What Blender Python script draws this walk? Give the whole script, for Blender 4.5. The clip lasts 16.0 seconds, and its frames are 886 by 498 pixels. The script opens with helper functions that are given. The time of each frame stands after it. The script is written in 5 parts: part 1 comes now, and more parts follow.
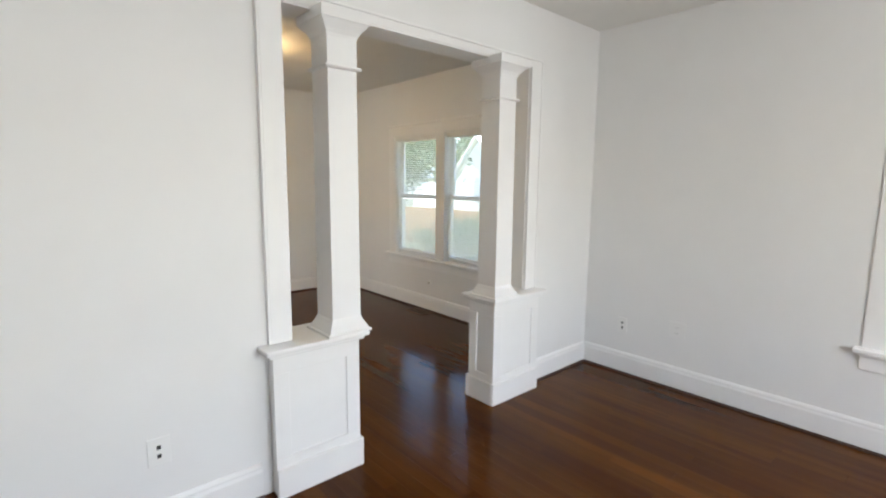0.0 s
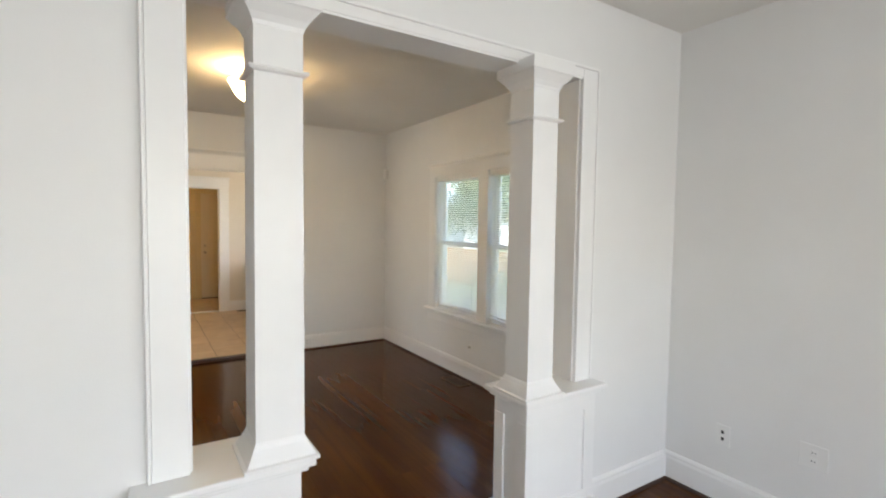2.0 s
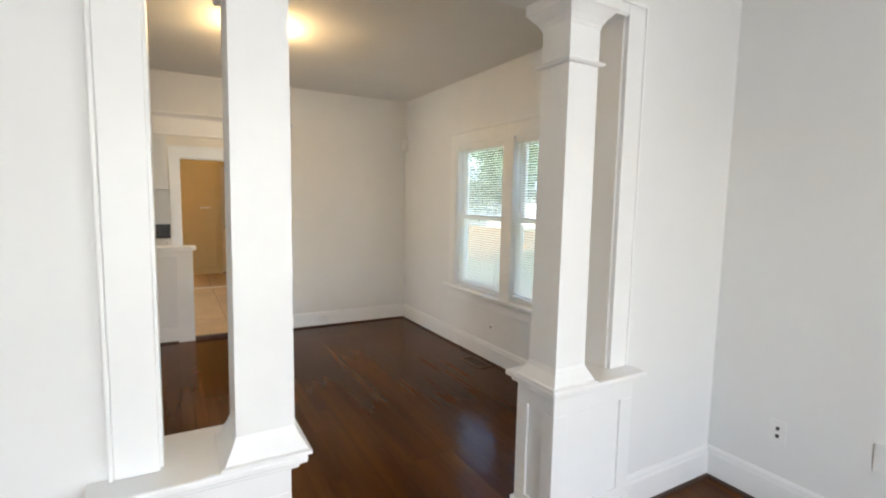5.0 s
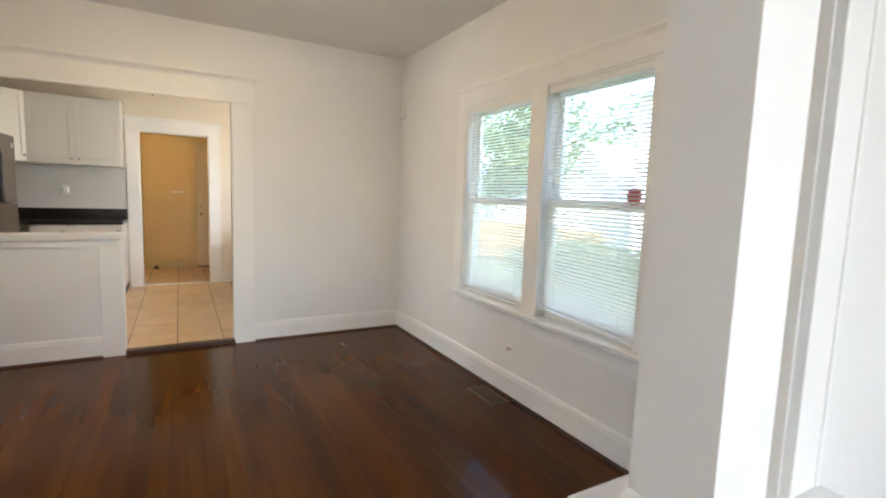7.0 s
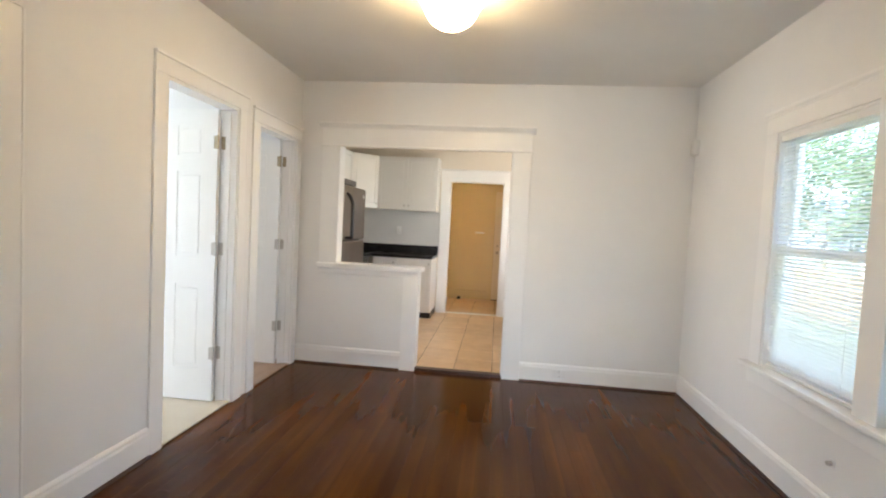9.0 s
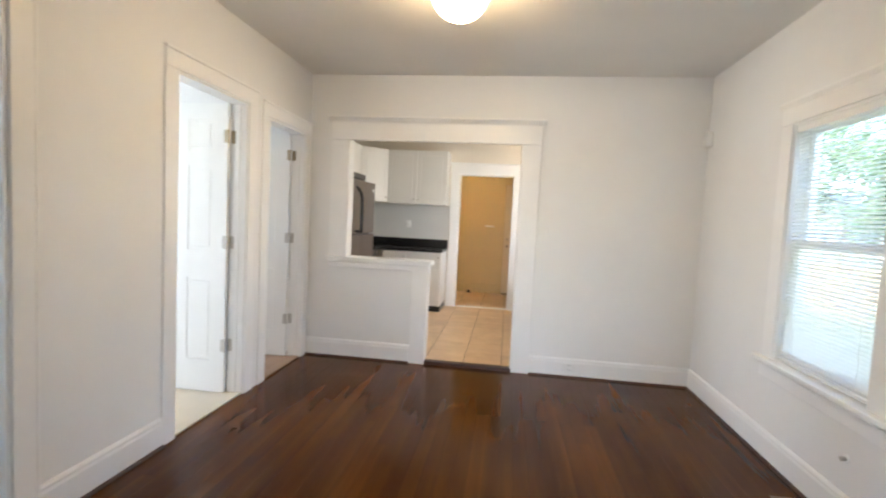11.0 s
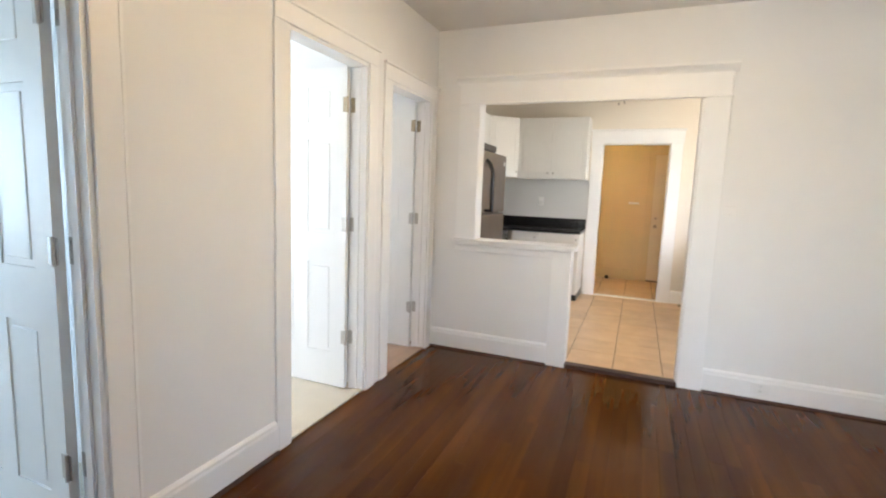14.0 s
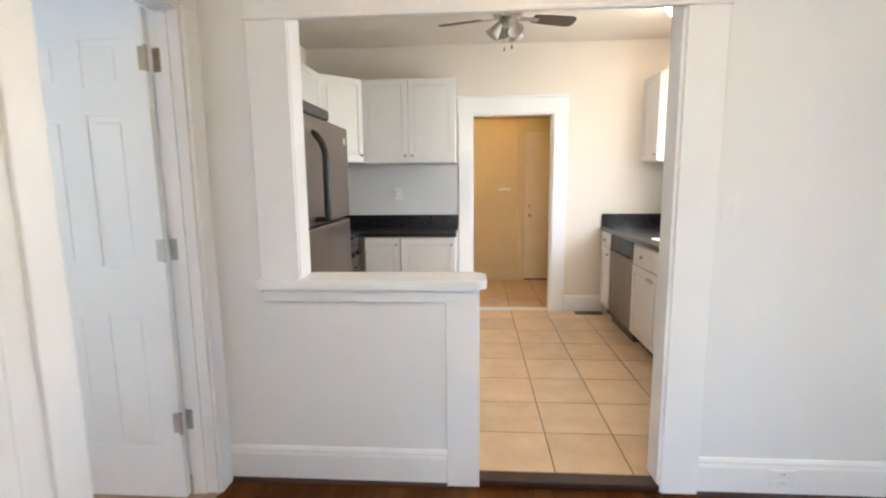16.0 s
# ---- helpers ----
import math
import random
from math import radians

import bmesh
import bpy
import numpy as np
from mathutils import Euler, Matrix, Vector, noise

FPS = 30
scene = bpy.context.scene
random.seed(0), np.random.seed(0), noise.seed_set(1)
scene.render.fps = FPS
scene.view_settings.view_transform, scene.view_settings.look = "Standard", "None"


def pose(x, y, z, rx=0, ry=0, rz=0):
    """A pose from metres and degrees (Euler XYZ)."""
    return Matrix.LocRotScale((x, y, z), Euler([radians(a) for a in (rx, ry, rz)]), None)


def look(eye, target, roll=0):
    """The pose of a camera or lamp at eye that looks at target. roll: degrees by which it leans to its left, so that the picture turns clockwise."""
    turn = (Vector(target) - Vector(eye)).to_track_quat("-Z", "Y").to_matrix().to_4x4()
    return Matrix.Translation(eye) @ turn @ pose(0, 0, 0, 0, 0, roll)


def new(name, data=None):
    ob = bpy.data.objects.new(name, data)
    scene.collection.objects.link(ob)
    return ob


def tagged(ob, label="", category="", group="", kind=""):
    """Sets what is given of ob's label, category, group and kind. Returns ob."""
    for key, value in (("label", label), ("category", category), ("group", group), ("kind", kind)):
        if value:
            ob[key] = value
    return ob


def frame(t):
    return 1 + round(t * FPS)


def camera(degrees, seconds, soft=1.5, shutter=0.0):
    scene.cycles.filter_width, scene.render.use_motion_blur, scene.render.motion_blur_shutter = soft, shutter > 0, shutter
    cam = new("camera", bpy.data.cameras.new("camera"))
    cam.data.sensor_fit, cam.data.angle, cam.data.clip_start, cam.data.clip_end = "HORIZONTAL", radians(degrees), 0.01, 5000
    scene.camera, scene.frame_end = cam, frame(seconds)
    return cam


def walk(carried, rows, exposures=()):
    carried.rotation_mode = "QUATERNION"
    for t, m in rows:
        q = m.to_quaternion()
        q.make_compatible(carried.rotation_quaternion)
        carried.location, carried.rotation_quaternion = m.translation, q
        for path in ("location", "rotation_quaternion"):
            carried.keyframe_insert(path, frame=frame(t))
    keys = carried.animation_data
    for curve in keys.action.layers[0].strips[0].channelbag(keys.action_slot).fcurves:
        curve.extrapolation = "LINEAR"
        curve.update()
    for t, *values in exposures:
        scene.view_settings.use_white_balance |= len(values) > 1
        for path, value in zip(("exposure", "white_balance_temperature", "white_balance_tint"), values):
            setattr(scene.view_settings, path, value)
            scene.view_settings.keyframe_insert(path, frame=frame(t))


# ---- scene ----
cam = camera(86.0, 16.0, 2.0, 0.3)
PATH = [
    (0, (0.528, 0.251, 1.505), (1.843, 1.733, 1.23), 0.6),
    (0.5, (0.847, 0.423, 1.512), (2.053, 2.005, 1.305), 1.8),
    (1, (1.165, 0.551, 1.521), (2.206, 2.253, 1.38), 3.2),
    (1.5, (1.296, 0.658, 1.558), (2.347, 2.359, 1.495), 0.8),
    (2, (1.328, 0.717, 1.556), (2.405, 2.399, 1.448), 0.8),
    (2.5, (1.343, 0.712, 1.482), (2.368, 2.405, 1.194), 1.6),
    (3, (1.34, 0.707, 1.461), (2.328, 2.412, 1.123), 1.3),
    (3.5, (1.338, 0.707, 1.556), (2.331, 2.439, 1.441), 0.3),
    (4, (1.326, 0.716, 1.58), (2.333, 2.443, 1.536), 0.6),
    (4.2, (1.333, 0.724, 1.564), (2.342, 2.448, 1.45), 0.9),
    (6.5, (1.998, 1.705, 1.392), (2.959, 3.444, 1.163), 1.5),
    (7, (2.09, 1.912, 1.362), (3.055, 3.65, 1.144), 2.0),
    (7.5, (2.147, 2.042, 1.388), (3.144, 3.768, 1.234), 1.2),
    (8, (2.212, 2.064, 1.422), (2.967, 3.912, 1.294), 1.1),
    (8.5, (2.323, 2.074, 1.411), (2.467, 4.066, 1.312), 2.7),
    (8.7, (2.378, 2.029, 1.404), (2.244, 4.022, 1.307), 3.0),
    (10.8, (2.415, 1.971, 1.387), (2.039, 3.932, 1.259), 2.7),
    (11, (2.4, 2.012, 1.393), (2.135, 3.99, 1.265), 2.8),
    (11.5, (2.336, 2.069, 1.383), (2.506, 4.058, 1.248), 2.1),
    (12, (2.248, 2.081, 1.397), (2.823, 3.987, 1.202), 1.4),
    (12.5, (2.234, 2.105, 1.399), (2.745, 4.025, 1.174), 1.5),
    (13, (2.279, 2.215, 1.373), (2.269, 4.202, 1.145), 1.7),
    (13.5, (2.241, 2.349, 1.377), (1.707, 4.259, 1.122), 1.6),
    (14, (2.135, 2.594, 1.389), (1.388, 4.433, 1.143), 2.1),
    (14.5, (2.024, 2.905, 1.388), (1.139, 4.683, 1.155), 1.1),
    (15, (1.847, 3.351, 1.384), (1.183, 5.222, 1.141), 2.3),
    (15.5, (1.683, 3.836, 1.41), (1.403, 5.798, 1.141), -0.0),
    (16, (1.661, 4.351, 1.419), (1.526, 6.326, 1.133), -0.6),
]
# the clip's camera opens up as it turns from the bright front room to the rooms behind
EXPOSURES = ((0.0, 2.70, 6350, 10), (4.2, 2.78, 6350, 10), (6.3, 3.14, 6150, 10), (7.0, 3.16, 6100, 10), (8.0, 3.36, 5950, 10), (8.5, 3.34, 5900, 10), (11.0, 3.40, 5750, 10), (12.5, 3.38, 5800, 10), (13.5, 3.54, 5750, 10), (15.0, 3.58, 5650, 10), (16.0, 3.62, 5450, 10))
walk(cam, [(t, look(eye, target, roll)) for t, eye, target, roll in PATH], EXPOSURES)

# ---- daylight, lamps and exposure ----
world = bpy.data.worlds.new("sky")
scene.world = world
world.use_nodes = True
wn = world.node_tree.nodes
sky = wn.new("ShaderNodeTexSky")
sky.sky_type, sky.sun_disc = "NISHITA", False
sky.sun_elevation, sky.sun_rotation = radians(52), radians(200)
world.node_tree.links.new(sky.outputs["Color"], wn["Background"].inputs["Color"])
wn["Background"].inputs["Strength"].default_value = 0.15

sun = new("sun", bpy.data.lights.new("sun", "SUN"))
sun.data.energy, sun.data.angle, sun.data.color = 5.0, radians(0.5), (1.0, 0.97, 0.92)
sun.matrix_world = look((-6, -14, 22), (0, 0, 0))


def window_light(name, at, to, wide, high, watts, colour):
    """An area lamp that stands in for daylight in the opening of a window."""
    lamp = new(name, bpy.data.lights.new(name, "AREA"))
    lamp.data.shape, lamp.data.size, lamp.data.size_y = "RECTANGLE", wide, high
    lamp.data.energy, lamp.data.color = watts, colour
    lamp.matrix_world = look(at, to)
    return lamp


DAY = (0.99, 0.97, 0.95)
window_light("daylight_front", (1.85, -2.66, 1.4), (1.85, 0, 1.3), 1.9, 1.3, 10.8, DAY)
window_light("daylight_side", (4.15, -0.40, 1.36), (0, -0.40, 1.2), 1.6, 1.3, 5.0, DAY)
# side rooms: lamps added in unseen windows to brighten what the open doors show
window_light("daylight_bedroom", (-2.46, 4.7, 1.45), (0, 4.7, 1.2), 1.0, 1.2, 4.6, (1.0, 0.97, 0.92))
window_light("daylight_study", (-2.46, 3.0, 1.45), (0, 3.1, 1.2), 0.8, 1.2, 2.7, (0.70, 0.87, 1.0))
window_light("daylight_bath", (-2.46, 6.2, 1.5), (0, 6.1, 1.2), 0.6, 0.8, 3.4, (1.0, 0.97, 0.93))
window_light("daylight_sink", (3.72, 7.75, 1.6), (1.5, 7.75, 1.0), 0.9, 0.8, 4.0, (1.0, 0.88, 0.72))


# ---- materials ----
def nodes(name):
    m = bpy.data.materials.new(name)
    m.use_nodes = True
    t = m.node_tree
    return m, t, t.nodes["Principled BSDF"], lambda a, b: t.links.new(a, b)


def place(t, link, scale, rnd=False, island=False):
    """World position, stretched by scale, shifted at random for each piece."""
    geo = t.nodes.new("ShaderNodeNewGeometry")
    mul = t.nodes.new("ShaderNodeVectorMath")
    mul.operation = "MULTIPLY"
    mul.inputs[1].default_value = scale
    link(geo.outputs["Position"], mul.inputs[0])
    out = mul.outputs[0]
    if rnd or island:
        r = geo.outputs["Random Per Island"] if island else t.nodes.new("ShaderNodeObjectInfo").outputs["Random"]
        sh = t.nodes.new("ShaderNodeMath")
        sh.operation = "MULTIPLY"
        sh.inputs[1].default_value = 57.0
        link(r, sh.inputs[0])
        add = t.nodes.new("ShaderNodeVectorMath")
        add.operation = "ADD"
        link(out, add.inputs[0])
        link(sh.outputs[0], add.inputs[1])
        return add.outputs[0], r
    return out, None


def noise_tex(t, link, vec, scale, detail=4.0, rough=0.55):
    n = t.nodes.new("ShaderNodeTexNoise")
    n.inputs["Scale"].default_value, n.inputs["Detail"].default_value, n.inputs["Roughness"].default_value = scale, detail, rough
    link(vec, n.inputs["Vector"])
    return n.outputs["Fac"]


def ramp(t, link, fac, *stops):
    r = t.nodes.new("ShaderNodeValToRGB")
    while len(r.color_ramp.elements) < len(stops):
        r.color_ramp.elements.new(0.5)
    for e, (p, c) in zip(r.color_ramp.elements, stops):
        e.position, e.color = p, (*c, 1) if len(c) == 3 else (c[0], c[0], c[0], 1)
    link(fac, r.inputs["Fac"])
    return r.outputs["Color"]


def bump(t, link, height, bsdf, strength, dist):
    b = t.nodes.new("ShaderNodeBump")
    b.inputs["Strength"].default_value, b.inputs["Distance"].default_value = strength, dist
    link(height, b.inputs["Height"])
    link(b.outputs["Normal"], bsdf.inputs["Normal"])


def surface(name, colour, rough=0.5, metal=0.0, vary=0.05, scale=3.0, grain=120.0, relief=0.15, depth=0.001, stretch=(1, 1, 1), spec=0.5):
    """A plain surface with blotches at one scale and grain at another."""
    m, t, b, link = nodes(name)
    v, _ = place(t, link, stretch)
    big = noise_tex(t, link, v, scale, 5.0, 0.6)
    lo, hi = [c * (1 - vary) for c in colour], [min(1, c * (1 + vary)) for c in colour]
    link(ramp(t, link, big, (0.3, lo), (0.7, hi)), b.inputs["Base Color"])
    fine = noise_tex(t, link, v, grain, 3.0)
    link(ramp(t, link, noise_tex(t, link, v, scale * 2.3), (0.25, (max(0.02, rough * 0.82),)), (0.75, (min(1, rough * 1.18),))), b.inputs["Roughness"])
    b.inputs["Metallic"].default_value = metal
    b.inputs["Specular IOR Level"].default_value = spec
    if relief:
        bump(t, link, fine, b, relief, depth)
    return m


WALL = surface("wall_paint", (0.80, 0.80, 0.795), 0.55, vary=0.022, scale=1.6, grain=170, relief=0.22, depth=0.0012, spec=0.35)
CEIL = surface("ceiling_paint", (0.82, 0.81, 0.78), 0.8, vary=0.03, scale=1.2, grain=150, relief=0.3, depth=0.0012, spec=0.2)
TRIM = surface("trim_paint", (0.84, 0.84, 0.835), 0.38, vary=0.02, scale=4, grain=60, relief=0.10, depth=0.0008)
DOORP = surface("door_paint", (0.82, 0.82, 0.80), 0.40, vary=0.02, scale=3, grain=80, relief=0.10, depth=0.0006)
BACKDOOR = surface("back_door_paint", (0.68, 0.58, 0.40), 0.42, vary=0.03, scale=2, grain=120, relief=0.15)
CREAM = surface("hall_paint", (0.62, 0.49, 0.25), 0.5, vary=0.03, scale=2, grain=150, relief=0.2)
KITCHEN = surface("kitchen_wall_paint", (0.77, 0.715, 0.63), 0.55, vary=0.025, scale=1.6, grain=170, relief=0.2, spec=0.35)
CABINET = surface("cabinet_paint", (0.80, 0.79, 0.76), 0.35, vary=0.02, scale=4, grain=60, relief=0.06)
STONE = surface("black_counter", (0.016, 0.015, 0.016), 0.20, vary=0.5, scale=60, grain=300, relief=0.03)
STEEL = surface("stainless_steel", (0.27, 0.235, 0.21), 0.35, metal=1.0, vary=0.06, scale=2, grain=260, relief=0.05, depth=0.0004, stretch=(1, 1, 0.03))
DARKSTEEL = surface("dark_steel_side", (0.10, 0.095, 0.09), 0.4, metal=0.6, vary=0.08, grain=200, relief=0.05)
BLACK = surface("black_plastic", (0.012, 0.012, 0.012), 0.35, vary=0.1, relief=0.05)
NICKEL = surface("brushed_nickel", (0.52, 0.50, 0.47), 0.36, metal=1.0, vary=0.08, scale=30, grain=300, relief=0.05)
BRASS = surface("worn_brass", (0.42, 0.36, 0.26), 0.42, metal=1.0, vary=0.1, scale=30, grain=200, relief=0.05)
PLASTIC = surface("white_plastic", (0.82, 0.82, 0.81), 0.35, vary=0.02, relief=0.0)
SLOT = surface("dark_slot", (0.03, 0.03, 0.03), 0.6, vary=0.1, relief=0.0)
SHOE = surface("dark_shoe_wood", (0.042, 0.018, 0.010), 0.4, vary=0.25, scale=6, grain=90, relief=0.2)
GROUT = surface("grout", (0.27, 0.175, 0.105), 0.85, vary=0.15, scale=8, grain=200, relief=0.4)
SUBFLOOR = surface("floor_gap", (0.010, 0.005, 0.003), 0.8, vary=0.2, relief=0.0)
CARPET = surface("pale_floor", (0.55, 0.50, 0.40), 0.9, vary=0.08, scale=3, grain=350, relief=0.6, depth=0.004, spec=0.1)
TANFLOOR = surface("tan_floor", (0.36, 0.24, 0.16), 0.4, vary=0.15, scale=3, grain=60, relief=0.1, stretch=(6, 1, 1))
BLADE = surface("fan_blade_wood", (0.055, 0.026, 0.014), 0.35, vary=0.2, scale=6, grain=40, relief=0.1, stretch=(1, 6, 1))
VENT = surface("bronze_vent", (0.13, 0.08, 0.045), 0.4, metal=0.5, vary=0.15, relief=0.05)
GRASS = surface("lawn", (0.12, 0.145, 0.085), 0.9, vary=0.35, scale=1.5, grain=90, relief=0.8, depth=0.02)
SIDING = surface("white_siding", (0.78, 0.78, 0.76), 0.6, vary=0.03, scale=1, grain=60, relief=0.1)
ROOFING = surface("grey_shingle", (0.16, 0.20, 0.27), 0.85, vary=0.2, scale=3, grain=40, relief=0.4)
FENCE = surface("cedar_fence", (0.40, 0.24, 0.13), 0.75, vary=0.2, scale=3, grain=60, relief=0.3, stretch=(4, 4, 0.6))
BARK = surface("bark", (0.13, 0.09, 0.06), 0.9, vary=0.3, scale=8, grain=40, relief=0.8, depth=0.01)
FARGLASS = surface("far_window_glass", (0.36, 0.40, 0.44), 0.15, vary=0.1, relief=0.0)
GREYHALL = surface("grey_wall_paint", (0.66, 0.66, 0.65), 0.55, vary=0.02, scale=1.6, grain=170, relief=0.2, spec=0.3)


def wood_floor(name, island):
    """Stained oak strips: soft streaks along the grain, a tone for each strip, worn gloss."""
    m, t, b, link = nodes(name)
    _, r = place(t, link, (1, 1, 1), rnd=not island, island=island)
    streak = noise_tex(t, link, place(t, link, (6, 0.13, 6), rnd=not island, island=island)[0], 2.6, 2.0, 0.45)
    v2, _ = place(t, link, (70, 2.0, 70), rnd=not island, island=island)
    fine = noise_tex(t, link, v2, 2.5, 3.0)
    blot = noise_tex(t, link, place(t, link, (1.6, 0.35, 1.0))[0], 1.8, 3.0, 0.5)
    both = t.nodes.new("ShaderNodeMath")
    both.operation = "MULTIPLY_ADD"
    both.inputs[1].default_value = 0.30
    link(blot, both.inputs[0])
    half = t.nodes.new("ShaderNodeMath")
    half.operation = "MULTIPLY_ADD"
    half.inputs[1].default_value = 0.16
    link(streak, half.inputs[0])
    tiny = t.nodes.new("ShaderNodeMath")
    tiny.operation = "MULTIPLY"
    tiny.inputs[1].default_value = 0.06
    link(fine, tiny.inputs[0])
    link(tiny.outputs[0], half.inputs[2])
    link(half.outputs[0], both.inputs[2])
    c = ramp(t, link, both.outputs[0], (0.15, (0.034, 0.0090, 0.0016)), (0.26, (0.074, 0.0230, 0.0035)), (0.38, (0.130, 0.046, 0.0070)))
    mix = t.nodes.new("ShaderNodeMix")
    mix.data_type, mix.blend_type = "RGBA", "MULTIPLY"
    mix.inputs["Factor"].default_value = 0.8
    link(c, mix.inputs[6])
    link(ramp(t, link, r, (0.0, (0.84, 0.83, 0.82)), (0.5, (0.98, 0.97, 0.96)), (1.0, (1.16, 1.17, 1.16))), mix.inputs[7])
    link(mix.outputs[2], b.inputs["Base Color"])
    wear = noise_tex(t, link, place(t, link, (1, 1, 1))[0], 2.2, 6.0, 0.65)
    link(ramp(t, link, wear, (0.3, (0.13,)), (0.75, (0.22,))), b.inputs["Roughness"])
    b.inputs["Specular IOR Level"].default_value = 0.13
    b.inputs["Specular Tint"].default_value = (1.0, 0.84, 0.70, 1)
    return m


PLANK = wood_floor("stained_oak_plank", False)
PLANKS = wood_floor("stained_oak_floor", True)


def tile_clay():
    m, t, b, link = nodes("beige_ceramic")
    v, r = place(t, link, (1, 1, 1), rnd=True)
    big = noise_tex(t, link, v, 5.0, 7.0, 0.65)
    c = ramp(t, link, big, (0.25, (0.60, 0.42, 0.25)), (0.55, (0.71, 0.52, 0.325)), (0.8, (0.78, 0.60, 0.41)))
    mix = t.nodes.new("ShaderNodeMix")
    mix.data_type, mix.blend_type = "RGBA", "MULTIPLY"
    mix.inputs["Factor"].default_value = 0.6
    link(c, mix.inputs[6])
    link(ramp(t, link, r, (0.0, (0.88, 0.86, 0.84)), (1.0, (1.08, 1.08, 1.08))), mix.inputs[7])
    link(mix.outputs[2], b.inputs["Base Color"])
    link(ramp(t, link, noise_tex(t, link, v, 14.0), (0.3, (0.29,)), (0.7, (0.42,))), b.inputs["Roughness"])
    bump(t, link, noise_tex(t, link, v, 40.0), b, 0.12, 0.002)
    return m


TILE = tile_clay()


def glow(name, colour, strength, base):
    m, t, b, link = nodes(name)
    b.inputs["Base Color"].default_value = (*base, 1)
    b.inputs["Emission Color"].default_value = (*colour, 1)
    b.inputs["Emission Strength"].default_value = strength
    b.inputs["Roughness"].default_value = 0.35
    return m


BOWL = glow("lit_alabaster_glass", (1.0, 0.66, 0.30), 4.8, (0.9, 0.85, 0.75))
KBOWL = glow("lit_kitchen_globe", (1.0, 0.74, 0.47), 4.6, (0.9, 0.85, 0.75))
# for the unseen bulb added in the back hall
HBULB = glow("added_hall_bulb", (1.0, 0.66, 0.29), 30.0, (0.9, 0.85, 0.75))
SHADEGLASS = surface("frosted_fan_shade", (0.62, 0.58, 0.52), 0.7, vary=0.05, relief=0.0)


def glass():
    m, t, b, link = nodes("window_glass")
    b.inputs["Base Color"].default_value = (0.97, 0.99, 0.98, 1)
    b.inputs["Roughness"].default_value = 0.0
    b.inputs["IOR"].default_value = 1.45
    b.inputs["Transmission Weight"].default_value = 1.0
    return m


GLASS = glass()


def vinyl(name, colour, through_light):
    """Thin white vinyl that lets some daylight through."""
    m, t, b, link = nodes(name)
    b.inputs["Base Color"].default_value = (*colour, 1)
    b.inputs["Roughness"].default_value = 0.45
    tr = t.nodes.new("ShaderNodeBsdfTranslucent")
    tr.inputs["Color"].default_value = (*colour, 1)
    mix = t.nodes.new("ShaderNodeMixShader")
    mix.inputs["Fac"].default_value = through_light
    link(b.outputs[0], mix.inputs[1])
    link(tr.outputs[0], mix.inputs[2])
    link(mix.outputs[0], t.nodes["Material Output"].inputs["Surface"])
    return m


SLAT = vinyl("blind_vinyl", (0.88, 0.88, 0.86), 0.58)
SIGNRED = vinyl("sign_red_film", (0.62, 0.07, 0.10), 0.6)
SIGNWHITE = vinyl("sign_white_film", (0.85, 0.85, 0.85), 0.6)


def foliage():
    m, t, b, link = nodes("leaves")
    v, r = place(t, link, (1, 1, 1), island=True)
    c = ramp(t, link, r, (0.0, (0.075, 0.115, 0.055)), (0.6, (0.10, 0.15, 0.07)), (1.0, (0.14, 0.19, 0.095)))
    link(c, b.inputs["Base Color"])
    b.inputs["Roughness"].default_value = 0.6
    tr = t.nodes.new("ShaderNodeBsdfTranslucent")
    link(c, tr.inputs["Color"])
    both = t.nodes.new("ShaderNodeMixShader")
    both.inputs["Fac"].default_value = 0.5
    link(b.outputs[0], both.inputs[1])
    link(tr.outputs[0], both.inputs[2])
    link(both.outputs[0], t.nodes["Material Output"].inputs["Surface"])
    return m


LEAF = foliage()

# ---- building helpers ----
ORG = {}


def thing(name, at, label, category, group="", kind=""):
    ob = new(name)
    ob.empty_display_size = 0.1
    ob.location = at
    ORG[ob] = Vector(at)
    return tagged(ob, label, category, group, kind)


def part(name, bm, material, parent=None, label="", smooth=False):
    """Links a bmesh as one mesh object, its origin in its middle, under a thing or a part."""
    lo = Vector([min(v.co[i] for v in bm.verts) for i in range(3)])
    hi = Vector([max(v.co[i] for v in bm.verts) for i in range(3)])
    mid = (lo + hi) / 2
    mid.z = lo.z
    for v in bm.verts:
        v.co -= mid
    me = bpy.data.meshes.new(name)
    bm.normal_update()
    bm.to_mesh(me)
    bm.free()
    if smooth:
        for p in me.polygons:
            p.use_smooth = True
    me.materials.append(material)
    ob = new(name, me)
    ORG[ob] = mid
    ob.location = mid
    if parent is not None:
        ob.parent = parent
        ob.location = mid - ORG[parent]
    if label:
        ob["label"] = label
    return ob


def structure(name, bm, material, label, category, smooth=False):
    return tagged(part(name, bm, material, None, "", smooth), label, category, kind="structure")


